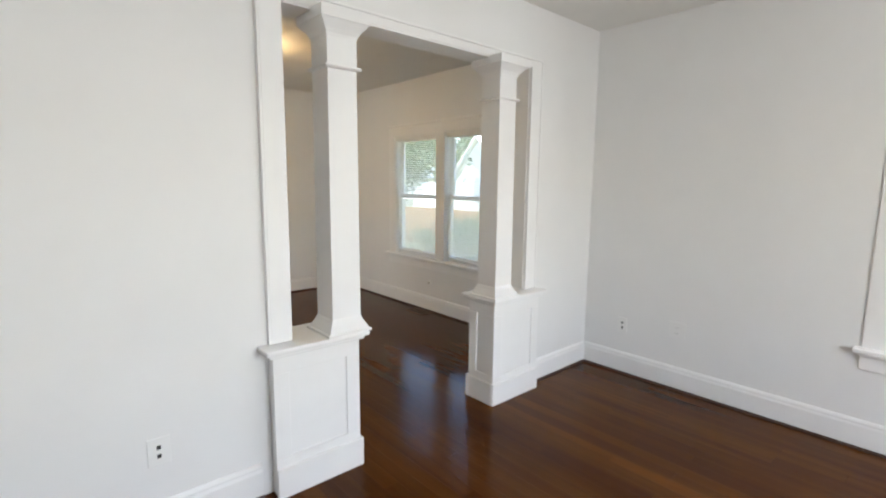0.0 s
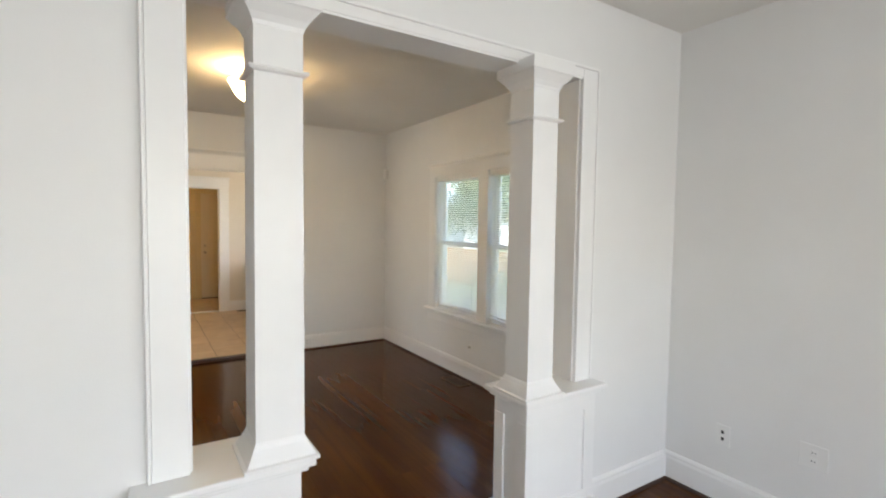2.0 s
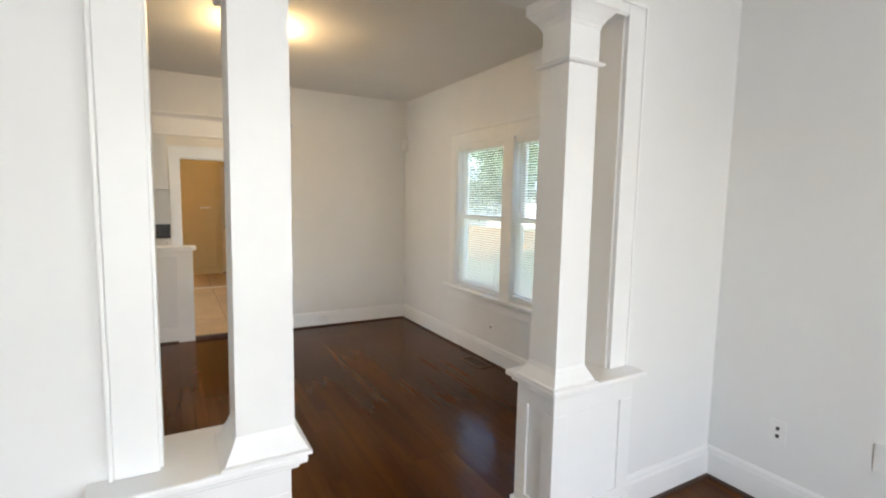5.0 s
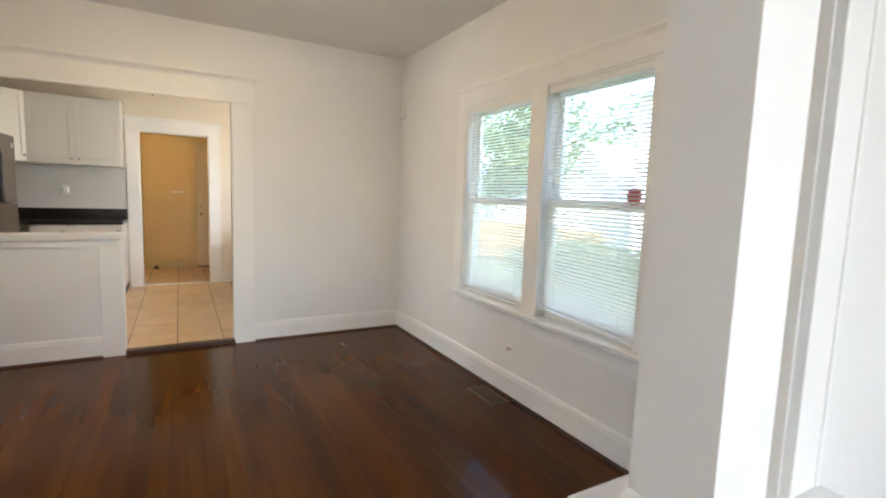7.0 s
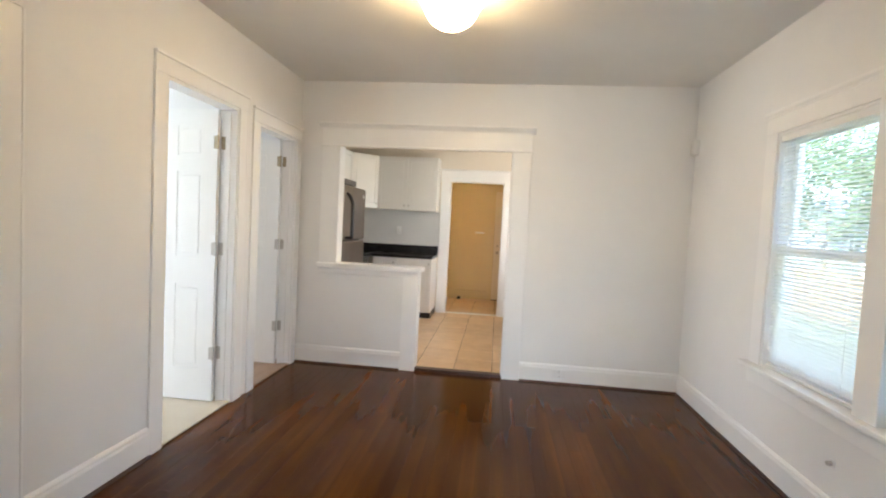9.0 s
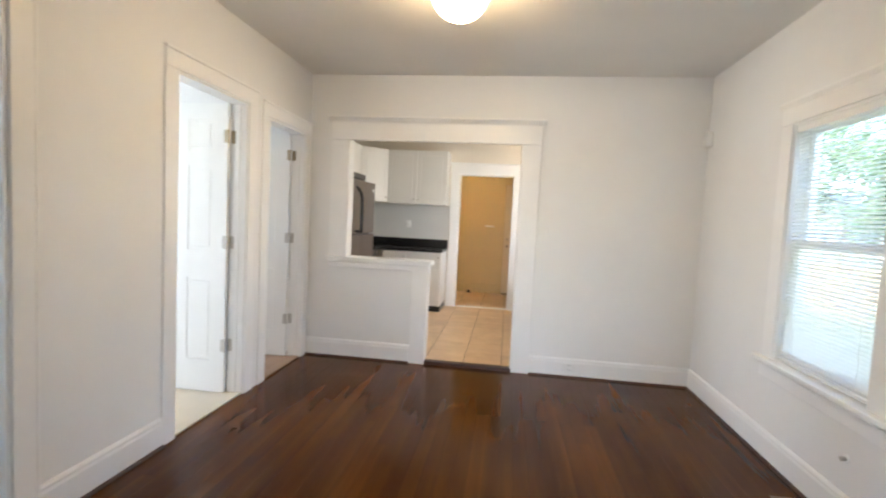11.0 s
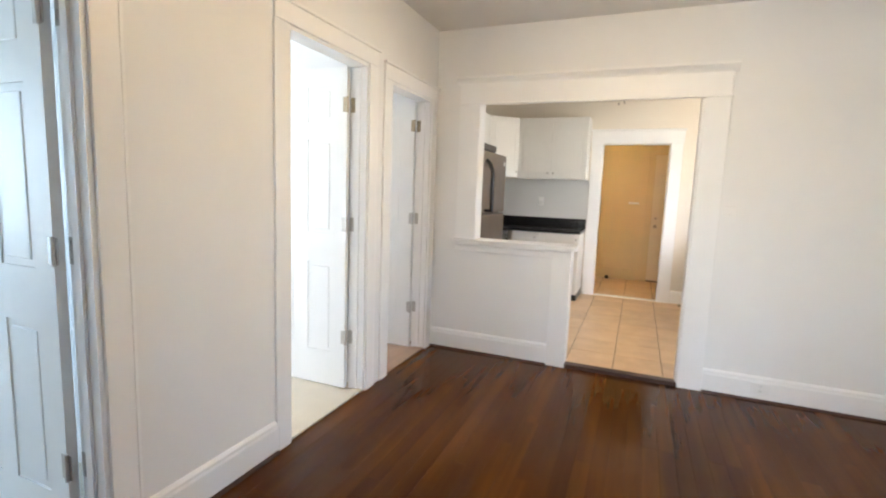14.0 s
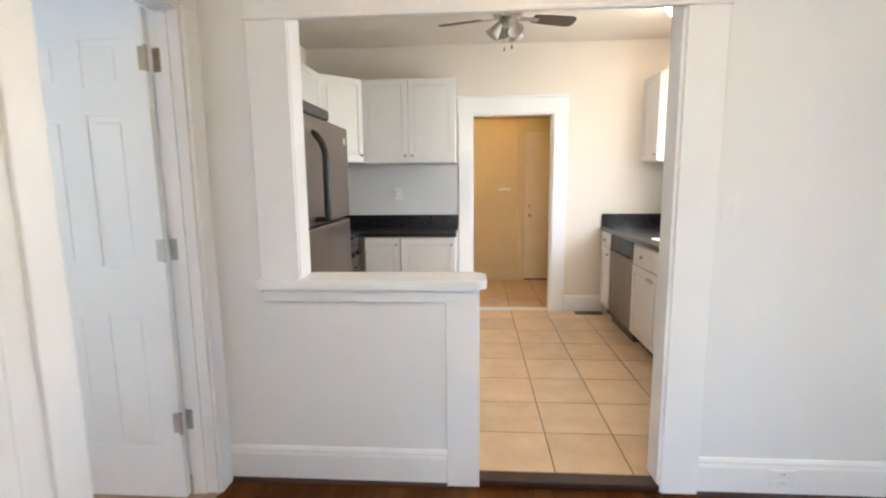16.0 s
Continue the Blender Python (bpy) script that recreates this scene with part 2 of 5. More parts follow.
def box(bm, x0, x1, y0, y1, z0, z1, bevel=0.0, m=None):
    vs = [bm.verts.new((x, y, z)) for x in (x0, x1) for y in (y0, y1) for z in (z0, z1)]
    fs = [bm.faces.new([vs[i] for i in f]) for f in ((0, 1, 3, 2), (4, 6, 7, 5), (0, 4, 5, 1), (2, 3, 7, 6), (0, 2, 6, 4), (1, 5, 7, 3))]
    if bevel:
        es = list({e for f in fs for e in f.edges})
        out = bmesh.ops.bevel(bm, geom=es, offset=bevel, segments=2, profile=0.5, affect="EDGES")
        vs = list({v for f in out["faces"] for v in f.verts} | {v for v in vs if v.is_valid})
    if m is not None:
        bmesh.ops.transform(bm, matrix=m, verts=[v for v in vs if v.is_valid])
    return vs


def solid(*dims, bevel=0.0, m=None):
    bm = bmesh.new()
    box(bm, *dims, bevel=bevel, m=m)
    return bm


def wall_mesh(axis, a, b, u0, u1, z0, z1, holes):
    """A wall from a to b thick across axis, spanning u0..u1 and z0..z1, with holes (u0, u1, z0, z1) cut through it."""
    us = sorted({u0, u1, *[h[0] for h in holes], *[h[1] for h in holes]})
    zs = sorted({z0, z1, *[h[2] for h in holes], *[h[3] for h in holes]})
    us, zs = [u for u in us if u0 <= u <= u1], [z for z in zs if z0 <= z <= z1]

    def full(i, j):
        if not (0 <= i < len(us) - 1 and 0 <= j < len(zs) - 1):
            return False
        u, z = (us[i] + us[i + 1]) / 2, (zs[j] + zs[j + 1]) / 2
        return not any(h[0] < u < h[1] and h[2] < z < h[3] for h in holes)

    bm = bmesh.new()
    seen = {}

    def vert(d, u, z):
        k = (d, u, z)
        if k not in seen:
            seen[k] = bm.verts.new((d, u, z) if axis == "x" else (u, d, z))
        return seen[k]

    for i in range(len(us) - 1):
        for j in range(len(zs) - 1):
            if not full(i, j):
                continue
            p, q, r, s = us[i], us[i + 1], zs[j], zs[j + 1]
            for d in (a, b):
                bm.faces.new([vert(d, p, r), vert(d, q, r), vert(d, q, s), vert(d, p, s)])
            for ok, (e, f) in ((full(i - 1, j), ((p, r), (p, s))), (full(i + 1, j), ((q, r), (q, s))), (full(i, j - 1), ((p, r), (q, r))), (full(i, j + 1), ((p, s), (q, s)))):
                if not ok:
                    bm.faces.new([vert(a, *e), vert(b, *e), vert(b, *f), vert(a, *f)])
    bmesh.ops.recalc_face_normals(bm, faces=bm.faces)
    return bm


def loft(rows, cx, cy, sides=4, turn=45.0):
    """A square or round shaft from (z, half width) rows."""
    bm = bmesh.new()
    rings = []
    for z, r in rows:
        k = r / math.cos(math.pi / sides)
        rings.append([bm.verts.new((cx + k * math.cos(radians(turn) + 2 * math.pi * i / sides), cy + k * math.sin(radians(turn) + 2 * math.pi * i / sides), z)) for i in range(sides)])
    for lo, hi in zip(rings, rings[1:]):
        for i in range(sides):
            j = (i + 1) % sides
            bm.faces.new([lo[i], lo[j], hi[j], hi[i]])
    bm.faces.new(rings[0][::-1])
    bm.faces.new(rings[-1])
    return bm


def extrude_profile(points, start, end, out):
    """A moulding: points (d, z) with d along out, swept from start to end (x, y)."""
    bm = bmesh.new()
    rings = [[bm.verts.new((s[0] + out[0] * d, s[1] + out[1] * d, z)) for d, z in points] for s in (start, end)]
    n = len(points)
    for i in range(n):
        j = (i + 1) % n
        bm.faces.new([rings[0][i], rings[0][j], rings[1][j], rings[1][i]])
    bm.faces.new(rings[0])
    bm.faces.new(rings[1][::-1])
    bmesh.ops.recalc_face_normals(bm, faces=bm.faces)
    return bm


def ball(bm, at, r, segs=12, squash=(1, 1, 1)):
    bmesh.ops.create_uvsphere(bm, u_segments=segs, v_segments=max(6, segs // 2), radius=r, matrix=Matrix.Translation(at) @ Matrix.Diagonal((*squash, 1)))


def rod(bm, p, q, r, segs=10, r2=None):
    p, q = Vector(p), Vector(q)
    m = Matrix.Translation((p + q) / 2) @ (q - p).to_track_quat("Z", "Y").to_matrix().to_4x4()
    bmesh.ops.create_cone(bm, cap_ends=True, segments=segs, radius1=r, radius2=r if r2 is None else r2, depth=(q - p).length, matrix=m)


BASE = [(0, 0.012), (0.019, 0.012), (0.019, 0.135), (0.015, 0.150), (0.015, 0.160), (0.007, 0.172), (0, 0.174)]


def baseboard(start, end, out):
    structure("baseboard", extrude_profile(BASE, start, end, out), TRIM, "white painted wooden baseboard along the wall", "baseboard")
    shoe = [(0, 0.0), (0.034, 0.0), (0.033, 0.006), (0.028, 0.013), (0.019, 0.017), (0.0, 0.017)]
    structure("trim", extrude_profile(shoe, start, end, out), SHOE, "dark stained shoe moulding at the foot of the baseboard", "trim")

# ---- setting: walls, ceilings, floors ----
H, HK = 2.70, 2.76
DOORS = ((5.60, 6.29, 2.125), (4.545, 5.30, 2.165), (2.85, 3.61, 2.165))
structure("wall_west", wall_mesh("x", 0.365, 0.485, 2.525, 6.41, -0.02, H, [(a, b, -0.02, h) for a, b, h in DOORS]), WALL, "white painted wall with three open doorways", "wall")
structure("wall_north", wall_mesh("y", 6.41, 6.53, -2.48, 4.065, -0.02, 2.86, [(0.875, 2.50, 0.945, 2.20), (1.665, 2.50, -0.02, 0.945)]), WALL, "white wall with a wide cased opening and a half wall", "wall")
structure("wall_east", wall_mesh("x", 4.065, 4.215, -2.75, 6.53, -0.7, 2.86, [(3.455, 5.15, 0.605, 2.06), (-1.25, 0.50, 0.58, 2.02)]), WALL, "white outer wall with paired windows", "wall")
structure("wall_colonnade", wall_mesh("y", 2.395, 2.525, -2.48, 4.065, -0.02, H, [(1.450, 3.210, -0.02, 2.30)]), WALL, "white wall between two rooms, opened by a colonnade", "wall")
structure("wall_living_west", wall_mesh("x", -1.32, -1.20, -2.60, 2.395, -0.02, H, []), WALL, "plain white painted wall", "wall")
structure("wall_south", wall_mesh("y", -2.75, -2.60, -1.32, 4.065, -0.7, 2.86, [(0.90, 2.80, 0.70, 2.05)]), WALL, "white front wall with a window opening", "wall")
# its openings are unseen, cut to hold the added side-room lamps
structure("wall_rooms_west", wall_mesh("x", -2.60, -2.48, 2.395, 6.53, -0.7, 2.86, [(4.2, 5.2, 0.85, 2.05), (2.60, 3.40, 0.85, 2.05), (5.9, 6.4, 1.1, 1.9)]), WALL, "plain outer wall of the side rooms", "wall")
structure("wall_partition_1", wall_mesh("y", 3.95, 4.05, -2.48, 0.365, -0.02, H, []), WALL, "plain white partition wall", "wall")
structure("wall_partition_2", wall_mesh("y", 5.36, 5.46, -2.48, 0.365, -0.02, H, []), WALL, "plain white partition wall", "wall")
structure("wall_kitchen_west", wall_mesh("x", -0.19, -0.07, 6.53, 9.35, -0.02, HK, []), KITCHEN, "white kitchen wall behind the refrigerator", "wall")
structure("wall_kitchen_east", wall_mesh("x", 3.65, 3.77, 6.53, 9.35, -0.02, HK, [(7.30, 8.20, 1.15, 2.0)]), KITCHEN, "white kitchen wall with a window over the sink", "wall")
structure("wall_kitchen_north", wall_mesh("y", 9.35, 9.47, -0.19, 3.77, -0.02, HK, [(1.63, 2.455, -0.02, 2.085)]), KITCHEN, "white kitchen wall with a doorway to the back hall", "wall")
structure("wall_hall_west", wall_mesh("x", 1.08, 1.20, 9.47, 10.95, -0.02, HK, []), CREAM, "cream painted hall wall", "wall")
structure("wall_hall_east", wall_mesh("x", 3.20, 3.32, 9.47, 10.95, -0.02, HK, []), CREAM, "cream painted hall wall", "wall")
structure("wall_hall_north", wall_mesh("y", 10.95, 11.07, 1.08, 3.32, -0.02, HK, [(2.335, 3.09, -0.02, 2.06)]), CREAM, "cream painted hall wall with a back door", "wall")
structure("ceiling", solid(-2.60, 4.215, -2.75, 6.53, H, H + 0.14), CEIL, "off-white painted plaster ceiling", "ceiling")
structure("ceiling_kitchen", solid(-0.19, 3.77, 6.532, 11.07, HK, HK + 0.10), KITCHEN, "off-white kitchen ceiling", "ceiling")
structure("ceiling_hall", solid(1.201, 3.199, 9.471, 10.949, 2.235, 2.30), CREAM, "low cream painted ceiling of the back hall", "ceiling")
floor = structure("floor", solid(-1.32, 4.065, -2.60, 6.47, -0.12, -0.013), SUBFLOOR, "dark red-brown stained oak strip floor, glossy", "floor")
structure("floor_bedroom", solid(-2.48, 0.44, 4.05, 5.36, -0.12, 0.004), CARPET, "pale cream floor of the side room", "floor")
structure("floor_study", solid(-2.48, 0.44, 2.525, 3.95, -0.12, 0.004), CARPET, "pale floor of the side room", "floor")
structure("floor_bath", solid(-2.48, 0.44, 5.46, 6.41, -0.12, 0.004), TANFLOOR, "tan floor of the small side room", "floor")
kfloor = structure("floor_kitchen", solid(-0.07, 3.65, 6.472, 10.95, -0.12, 0.024), GROUT, "beige square ceramic tile floor with dark grout", "floor")
structure("trim", solid(1.667, 2.498, 6.40, 6.476, 0.001, 0.031, bevel=0.004), SHOE, "dark wooden threshold strip at the tiled floor", "threshold")
structure("trim", solid(1.63, 2.455, 9.35, 9.47, 0.026, 0.036, bevel=0.003), TRIM, "white threshold at the hall doorway", "threshold")
structure("ground", solid(-250, 250, -250, 250, -0.9, -0.70), GRASS, "sunlit lawn around the house", "ground")

# baseboards with their dark shoe
for s, e, o in (((4.065, 2.525), (4.065, 6.41), (-1, 0)), ((2.66, 6.41), (4.046, 6.41), (0, -1)), ((0.485, 6.41), (1.53, 6.41), (0, -1)),
                ((0.485, 3.705), (0.485, 4.435), (1, 0)), ((0.485, 2.525), (0.485, 2.74), (1, 0)),
                ((4.065, -2.6), (4.065, 2.395), (-1, 0)), ((3.33, 2.395), (4.046, 2.395), (0, -1)), ((-1.2, 2.395), (1.285, 2.395), (0, -1)),
                ((-1.2, -2.6), (-1.2, 2.346), (1, 0)), ((-1.18, -2.6), (4.046, -2.6), (0, 1)), ((3.33, 2.525), (4.046, 2.525), (0, 1)), ((0.504, 2.525), (1.285, 2.525), (0, 1))):
    baseboard(s, e, o)
structure("baseboard", extrude_profile([(d, z + 0.024) for d, z in BASE], (2.60, 9.35), (2.99, 9.35), (0, -1)), TRIM, "white kitchen baseboard beside the doorway", "baseboard")
structure("baseboard", extrude_profile([(d, z + 0.024) for d, z in BASE], (1.2, 10.95), (2.24, 10.95), (0, -1)), CREAM, "cream hall baseboard", "baseboard")


# ---- door casings and doors of the west wall ----
def side_door(n, label, mats, corner=False):
    """A cased doorway with a six-panel door swung back at right angles into the room beyond."""
    y0, y1, top = DOORS[n - 1]
    w = 0.095
    d = thing("door_%d" % n, (0.425, (y0 + y1) / 2, 0), label, "door", "side room doors", "structure")
    far = min(y1 + w, 6.408)
    casing = bmesh.new()
    box(casing, 0.485, 0.499, y0 - w, y0, 0, top, 0.003)
    part("casing", casing, TRIM, d)
    part("casing", solid(0.485, 0.499, y1, far, 0, top, bevel=0.003), TRIM, d)
    part("casing", solid(0.485, 0.502, y0 - w - 0.012, far, top, top + w, bevel=0.003), TRIM, d)
    part("casing_band", solid(0.485, 0.5005, y0 - w - 0.014, y0 - w, 0, top, bevel=0.003), TRIM, d)
    if not corner:
        part("casing_band", solid(0.485, 0.5005, far, far + 0.014, 0, top, bevel=0.003), TRIM, d)
    part("head_cap", solid(0.485, 0.514, y0 - w - 0.02, min(far + 0.02, 6.409), top + w, top + w + 0.018, bevel=0.004), TRIM, d)
    part("jamb", solid(0.367, 0.484, y0, y0 + 0.018, 0, top - 0.018), TRIM, d)
    part("jamb", solid(0.367, 0.484, y1 - 0.018, y1, 0, top - 0.018), TRIM, d)
    part("jamb", solid(0.367, 0.484, y0, y1, top - 0.018, top), TRIM, d)
    part("casing", solid(0.346, 0.365, y0 - 0.09, y0 - 0.004, 0.005, top, bevel=0.003), TRIM, d)
    part("door_stop", solid(0.405, 0.44, y0 + 0.018, y0 + 0.03, 0, top - 0.03, bevel=0.002), TRIM, d)
    part("door_stop", solid(0.405, 0.44, y1 - 0.03, y1 - 0.018, 0, top - 0.03, bevel=0.002), TRIM, d)
    part("threshold", solid(0.400, 0.487, y0 + 0.019, y1 - 0.019, 0.0045, 0.015, bevel=0.003), TANFLOOR if n == 1 else CARPET, d, "worn threshold strip")
    # leaf: local u runs from the hinge edge away into the room
    wide, high, thick = y1 - y0 - 0.045, top - 0.035, 0.035
    ux, fy = (0.345 if n == 3 else 0.359), y1 - 0.020
    st, mid = 0.105, 0.10
    pw = (wide - 2 * st - mid) / 2
    cols = (st, st + pw, st + pw + mid, st + 2 * pw + mid)
    bands = ((0.24, 0.86), (1.06, 1.68), (1.79, high - 0.115))

    holes = [(ux - c1, ux - c0, z0 + 0.012, z1 + 0.012) for z0, z1 in bands for c0, c1 in ((cols[0], cols[1]), (cols[2], cols[3]))]
    bm = wall_mesh("y", fy - thick, fy, ux - wide, ux, 0.012, high + 0.012, holes)
    leaf = part("door_leaf", bm, DOORP, d, "white six-panel door leaf swung open")
    for a, b, z0, z1 in holes:
        pb = solid(a - 0.001, b + 0.001, fy - thick + 0.0055, fy - 0.0055, z0 - 0.001, z1 + 0.001)
        box(pb, a + 0.026, b - 0.026, fy - thick + 0.002, fy - 0.002, z0 + 0.026, z1 - 0.026, 0.005)
        part("panel", pb, DOORP, leaf)
    for z, mat in zip((0.37, 1.14, 1.91), mats):
        hb = bmesh.new()
        box(hb, 0.366, 0.402, y1 - 0.0205, y1 - 0.0178, z - 0.046, z + 0.046, 0.001)
        box(hb, ux - 0.028, ux, fy - thick - 0.0022, fy - thick, z - 0.046, z + 0.046, 0.001)
        rod(hb, (ux + 0.006, fy - thick - 0.005, z - 0.05), (ux + 0.006, fy - thick - 0.005, z + 0.05), 0.0075)
        box(hb, ux - 0.004, 0.37, fy - thick - 0.001, fy - thick + 0.001, z - 0.046, z + 0.046)
        for k in (-0.03, 0, 0.03):
            ball(hb, (0.380, y1 - 0.0208, z + k), 0.004, 8)
        part("hinge", hb, mat, leaf, "brushed nickel butt hinge" if mat is NICKEL else "brass butt hinge")
    kb = bmesh.new()
    for sgn, f in ((-1, fy - thick), (1, fy)):
        rod(kb, (ux - wide + 0.065, f, 0.96), (ux - wide + 0.065, f + sgn * 0.04, 0.96), 0.011)
        ball(kb, (ux - wide + 0.065, f + sgn * 0.055, 0.96), 0.027, 14)
    part("door_knob", kb, NICKEL, leaf, "round nickel door knob", True)
    return d


side_door(1, "white six-panel door standing open to a small dim room", (NICKEL, NICKEL, BRASS), True)
side_door(2, "white six-panel door standing open to a bright side room", (NICKEL, NICKEL, BRASS))
side_door(3, "white six-panel door standing open to a cool-lit side room", (NICKEL, NICKEL, NICKEL))

# ---- cased opening and half wall to the kitchen ----
op = thing("doorway_1", (1.69, 6.41, 0), "wide white cased kitchen opening with a half wall and shelf", "cased opening", kind="structure")
Y = 6.41
part("casing", solid(0.70, 0.875, Y - 0.020, Y, 0.985, 2.10, bevel=0.003), TRIM, op)
part("casing", solid(2.50, 2.66, Y - 0.020, Y, 0.0, 2.10, bevel=0.003), TRIM, op)
part("casing", solid(0.70, 2.66, Y - 0.022, Y, 2.10, 2.255, bevel=0.003), TRIM, op)
part("head_fillet", solid(0.69, 2.67, Y - 0.030, Y, 2.088, 2.106, bevel=0.004), TRIM, op)
crown = [(0, 2.255), (0.024, 2.255), (0.028, 2.268), (0.038, 2.282), (0.052, 2.294), (0.056, 2.300), (0.056, 2.315), (0, 2.315)]
part("head_crown", extrude_profile(crown, (0.672, Y), (2.688, Y), (0, -1)), TRIM, op)
part("jamb", solid(0.865, 0.877, Y, 6.53, 0.985, 2.20), TRIM, op)
part("jamb", solid(2.488, 2.502, Y, 6.53, 0.03, 2.20), TRIM, op)
part("jamb", solid(0.877, 2.488, Y, 6.53, 2.186, 2.202), TRIM, op)
part("casing", solid(0.70, 0.875, 6.53, 6.548, 0.985, 2.20, bevel=0.003), TRIM, op)
part("casing", solid(2.50, 2.63, 6.53, 6.548, 0.03, 2.20, bevel=0.003), TRIM, op)
part("casing", solid(0.70, 2.63, 6.53, 6.55, 2.20, 2.33, bevel=0.003), TRIM, op)
sb = bmesh.new()
outline = [(0.685, 6.365), (1.67, 6.365)] + [(1.67 + 0.042 * math.sin(a), 6.407 - 0.042 * math.cos(a)) for a in [i * math.pi / 12 for i in range(1, 7)]] + [(1.712, 6.54)] + [(1.67 + 0.042 * math.cos(a), 6.54 + 0.042 * math.sin(a)) for a in [i * math.pi / 12 for i in range(1, 7)]] + [(0.876, 6.582), (0.876, 6.54), (0.685, 6.54)]
lowr, uppr = [[sb.verts.new((x, y, z)) for x, y in outline] for z in (0.948, 0.985)]
sb.faces.new(lowr[::-1])
topf = sb.faces.new(uppr)
for i in range(len(outline)):
    j = (i + 1) % len(outline)
    sb.faces.new([lowr[i], lowr[j], uppr[j], uppr[i]])
bmesh.ops.bevel(sb, geom=list(topf.edges), offset=0.008, segments=3, profile=0.5, affect="EDGES")
part("shelf", sb, TRIM, op, "white painted ledge with a rounded end")
part("apron", solid(0.70, 1.665, Y - 0.020, Y, 0.885, 0.947, bevel=0.003), TRIM, op)
part("apron_moulding", solid(0.695, 1.672, Y - 0.030, Y - 0.001, 0.932, 0.948, bevel=0.005), TRIM, op)
part("end_post", solid(1.53, 1.666, Y - 0.018, Y, 0.0, 0.886, bevel=0.003), TRIM, op)
part("end_cap", solid(1.664, 1.680, Y - 0.018, 6.545, 0.0, 0.948, bevel=0.003), TRIM, op)

# kitchen doorway to the hall
kd = thing("doorway_2", (2.04, 9.35, 0.03), "white cased doorway to the back hall", "cased opening", kind="structure")
part("casing", solid(1.495, 1.63, 9.328, 9.35, 0.025, 2.085, bevel=0.003), TRIM, kd)
part("casing", solid(2.455, 2.595, 9.328, 9.35, 0.025, 2.085, bevel=0.003), TRIM, kd)
part("casing", solid(1.485, 2.605, 9.326, 9.35, 2.085, 2.235, bevel=0.003), TRIM, kd)
part("head_cap", solid(1.470, 2.620, 9.315, 9.35, 2.235, 2.262, bevel=0.005), TRIM, kd)
part("jamb", solid(1.628, 1.645, 9.35, 9.47, 0.036, 2.085), TRIM, kd)
part("jamb", solid(2.440, 2.457, 9.35, 9.47, 0.036, 2.085), TRIM, kd)
part("jamb", solid(1.645, 2.440, 9.35, 9.47, 2.068, 2.087), TRIM, kd)


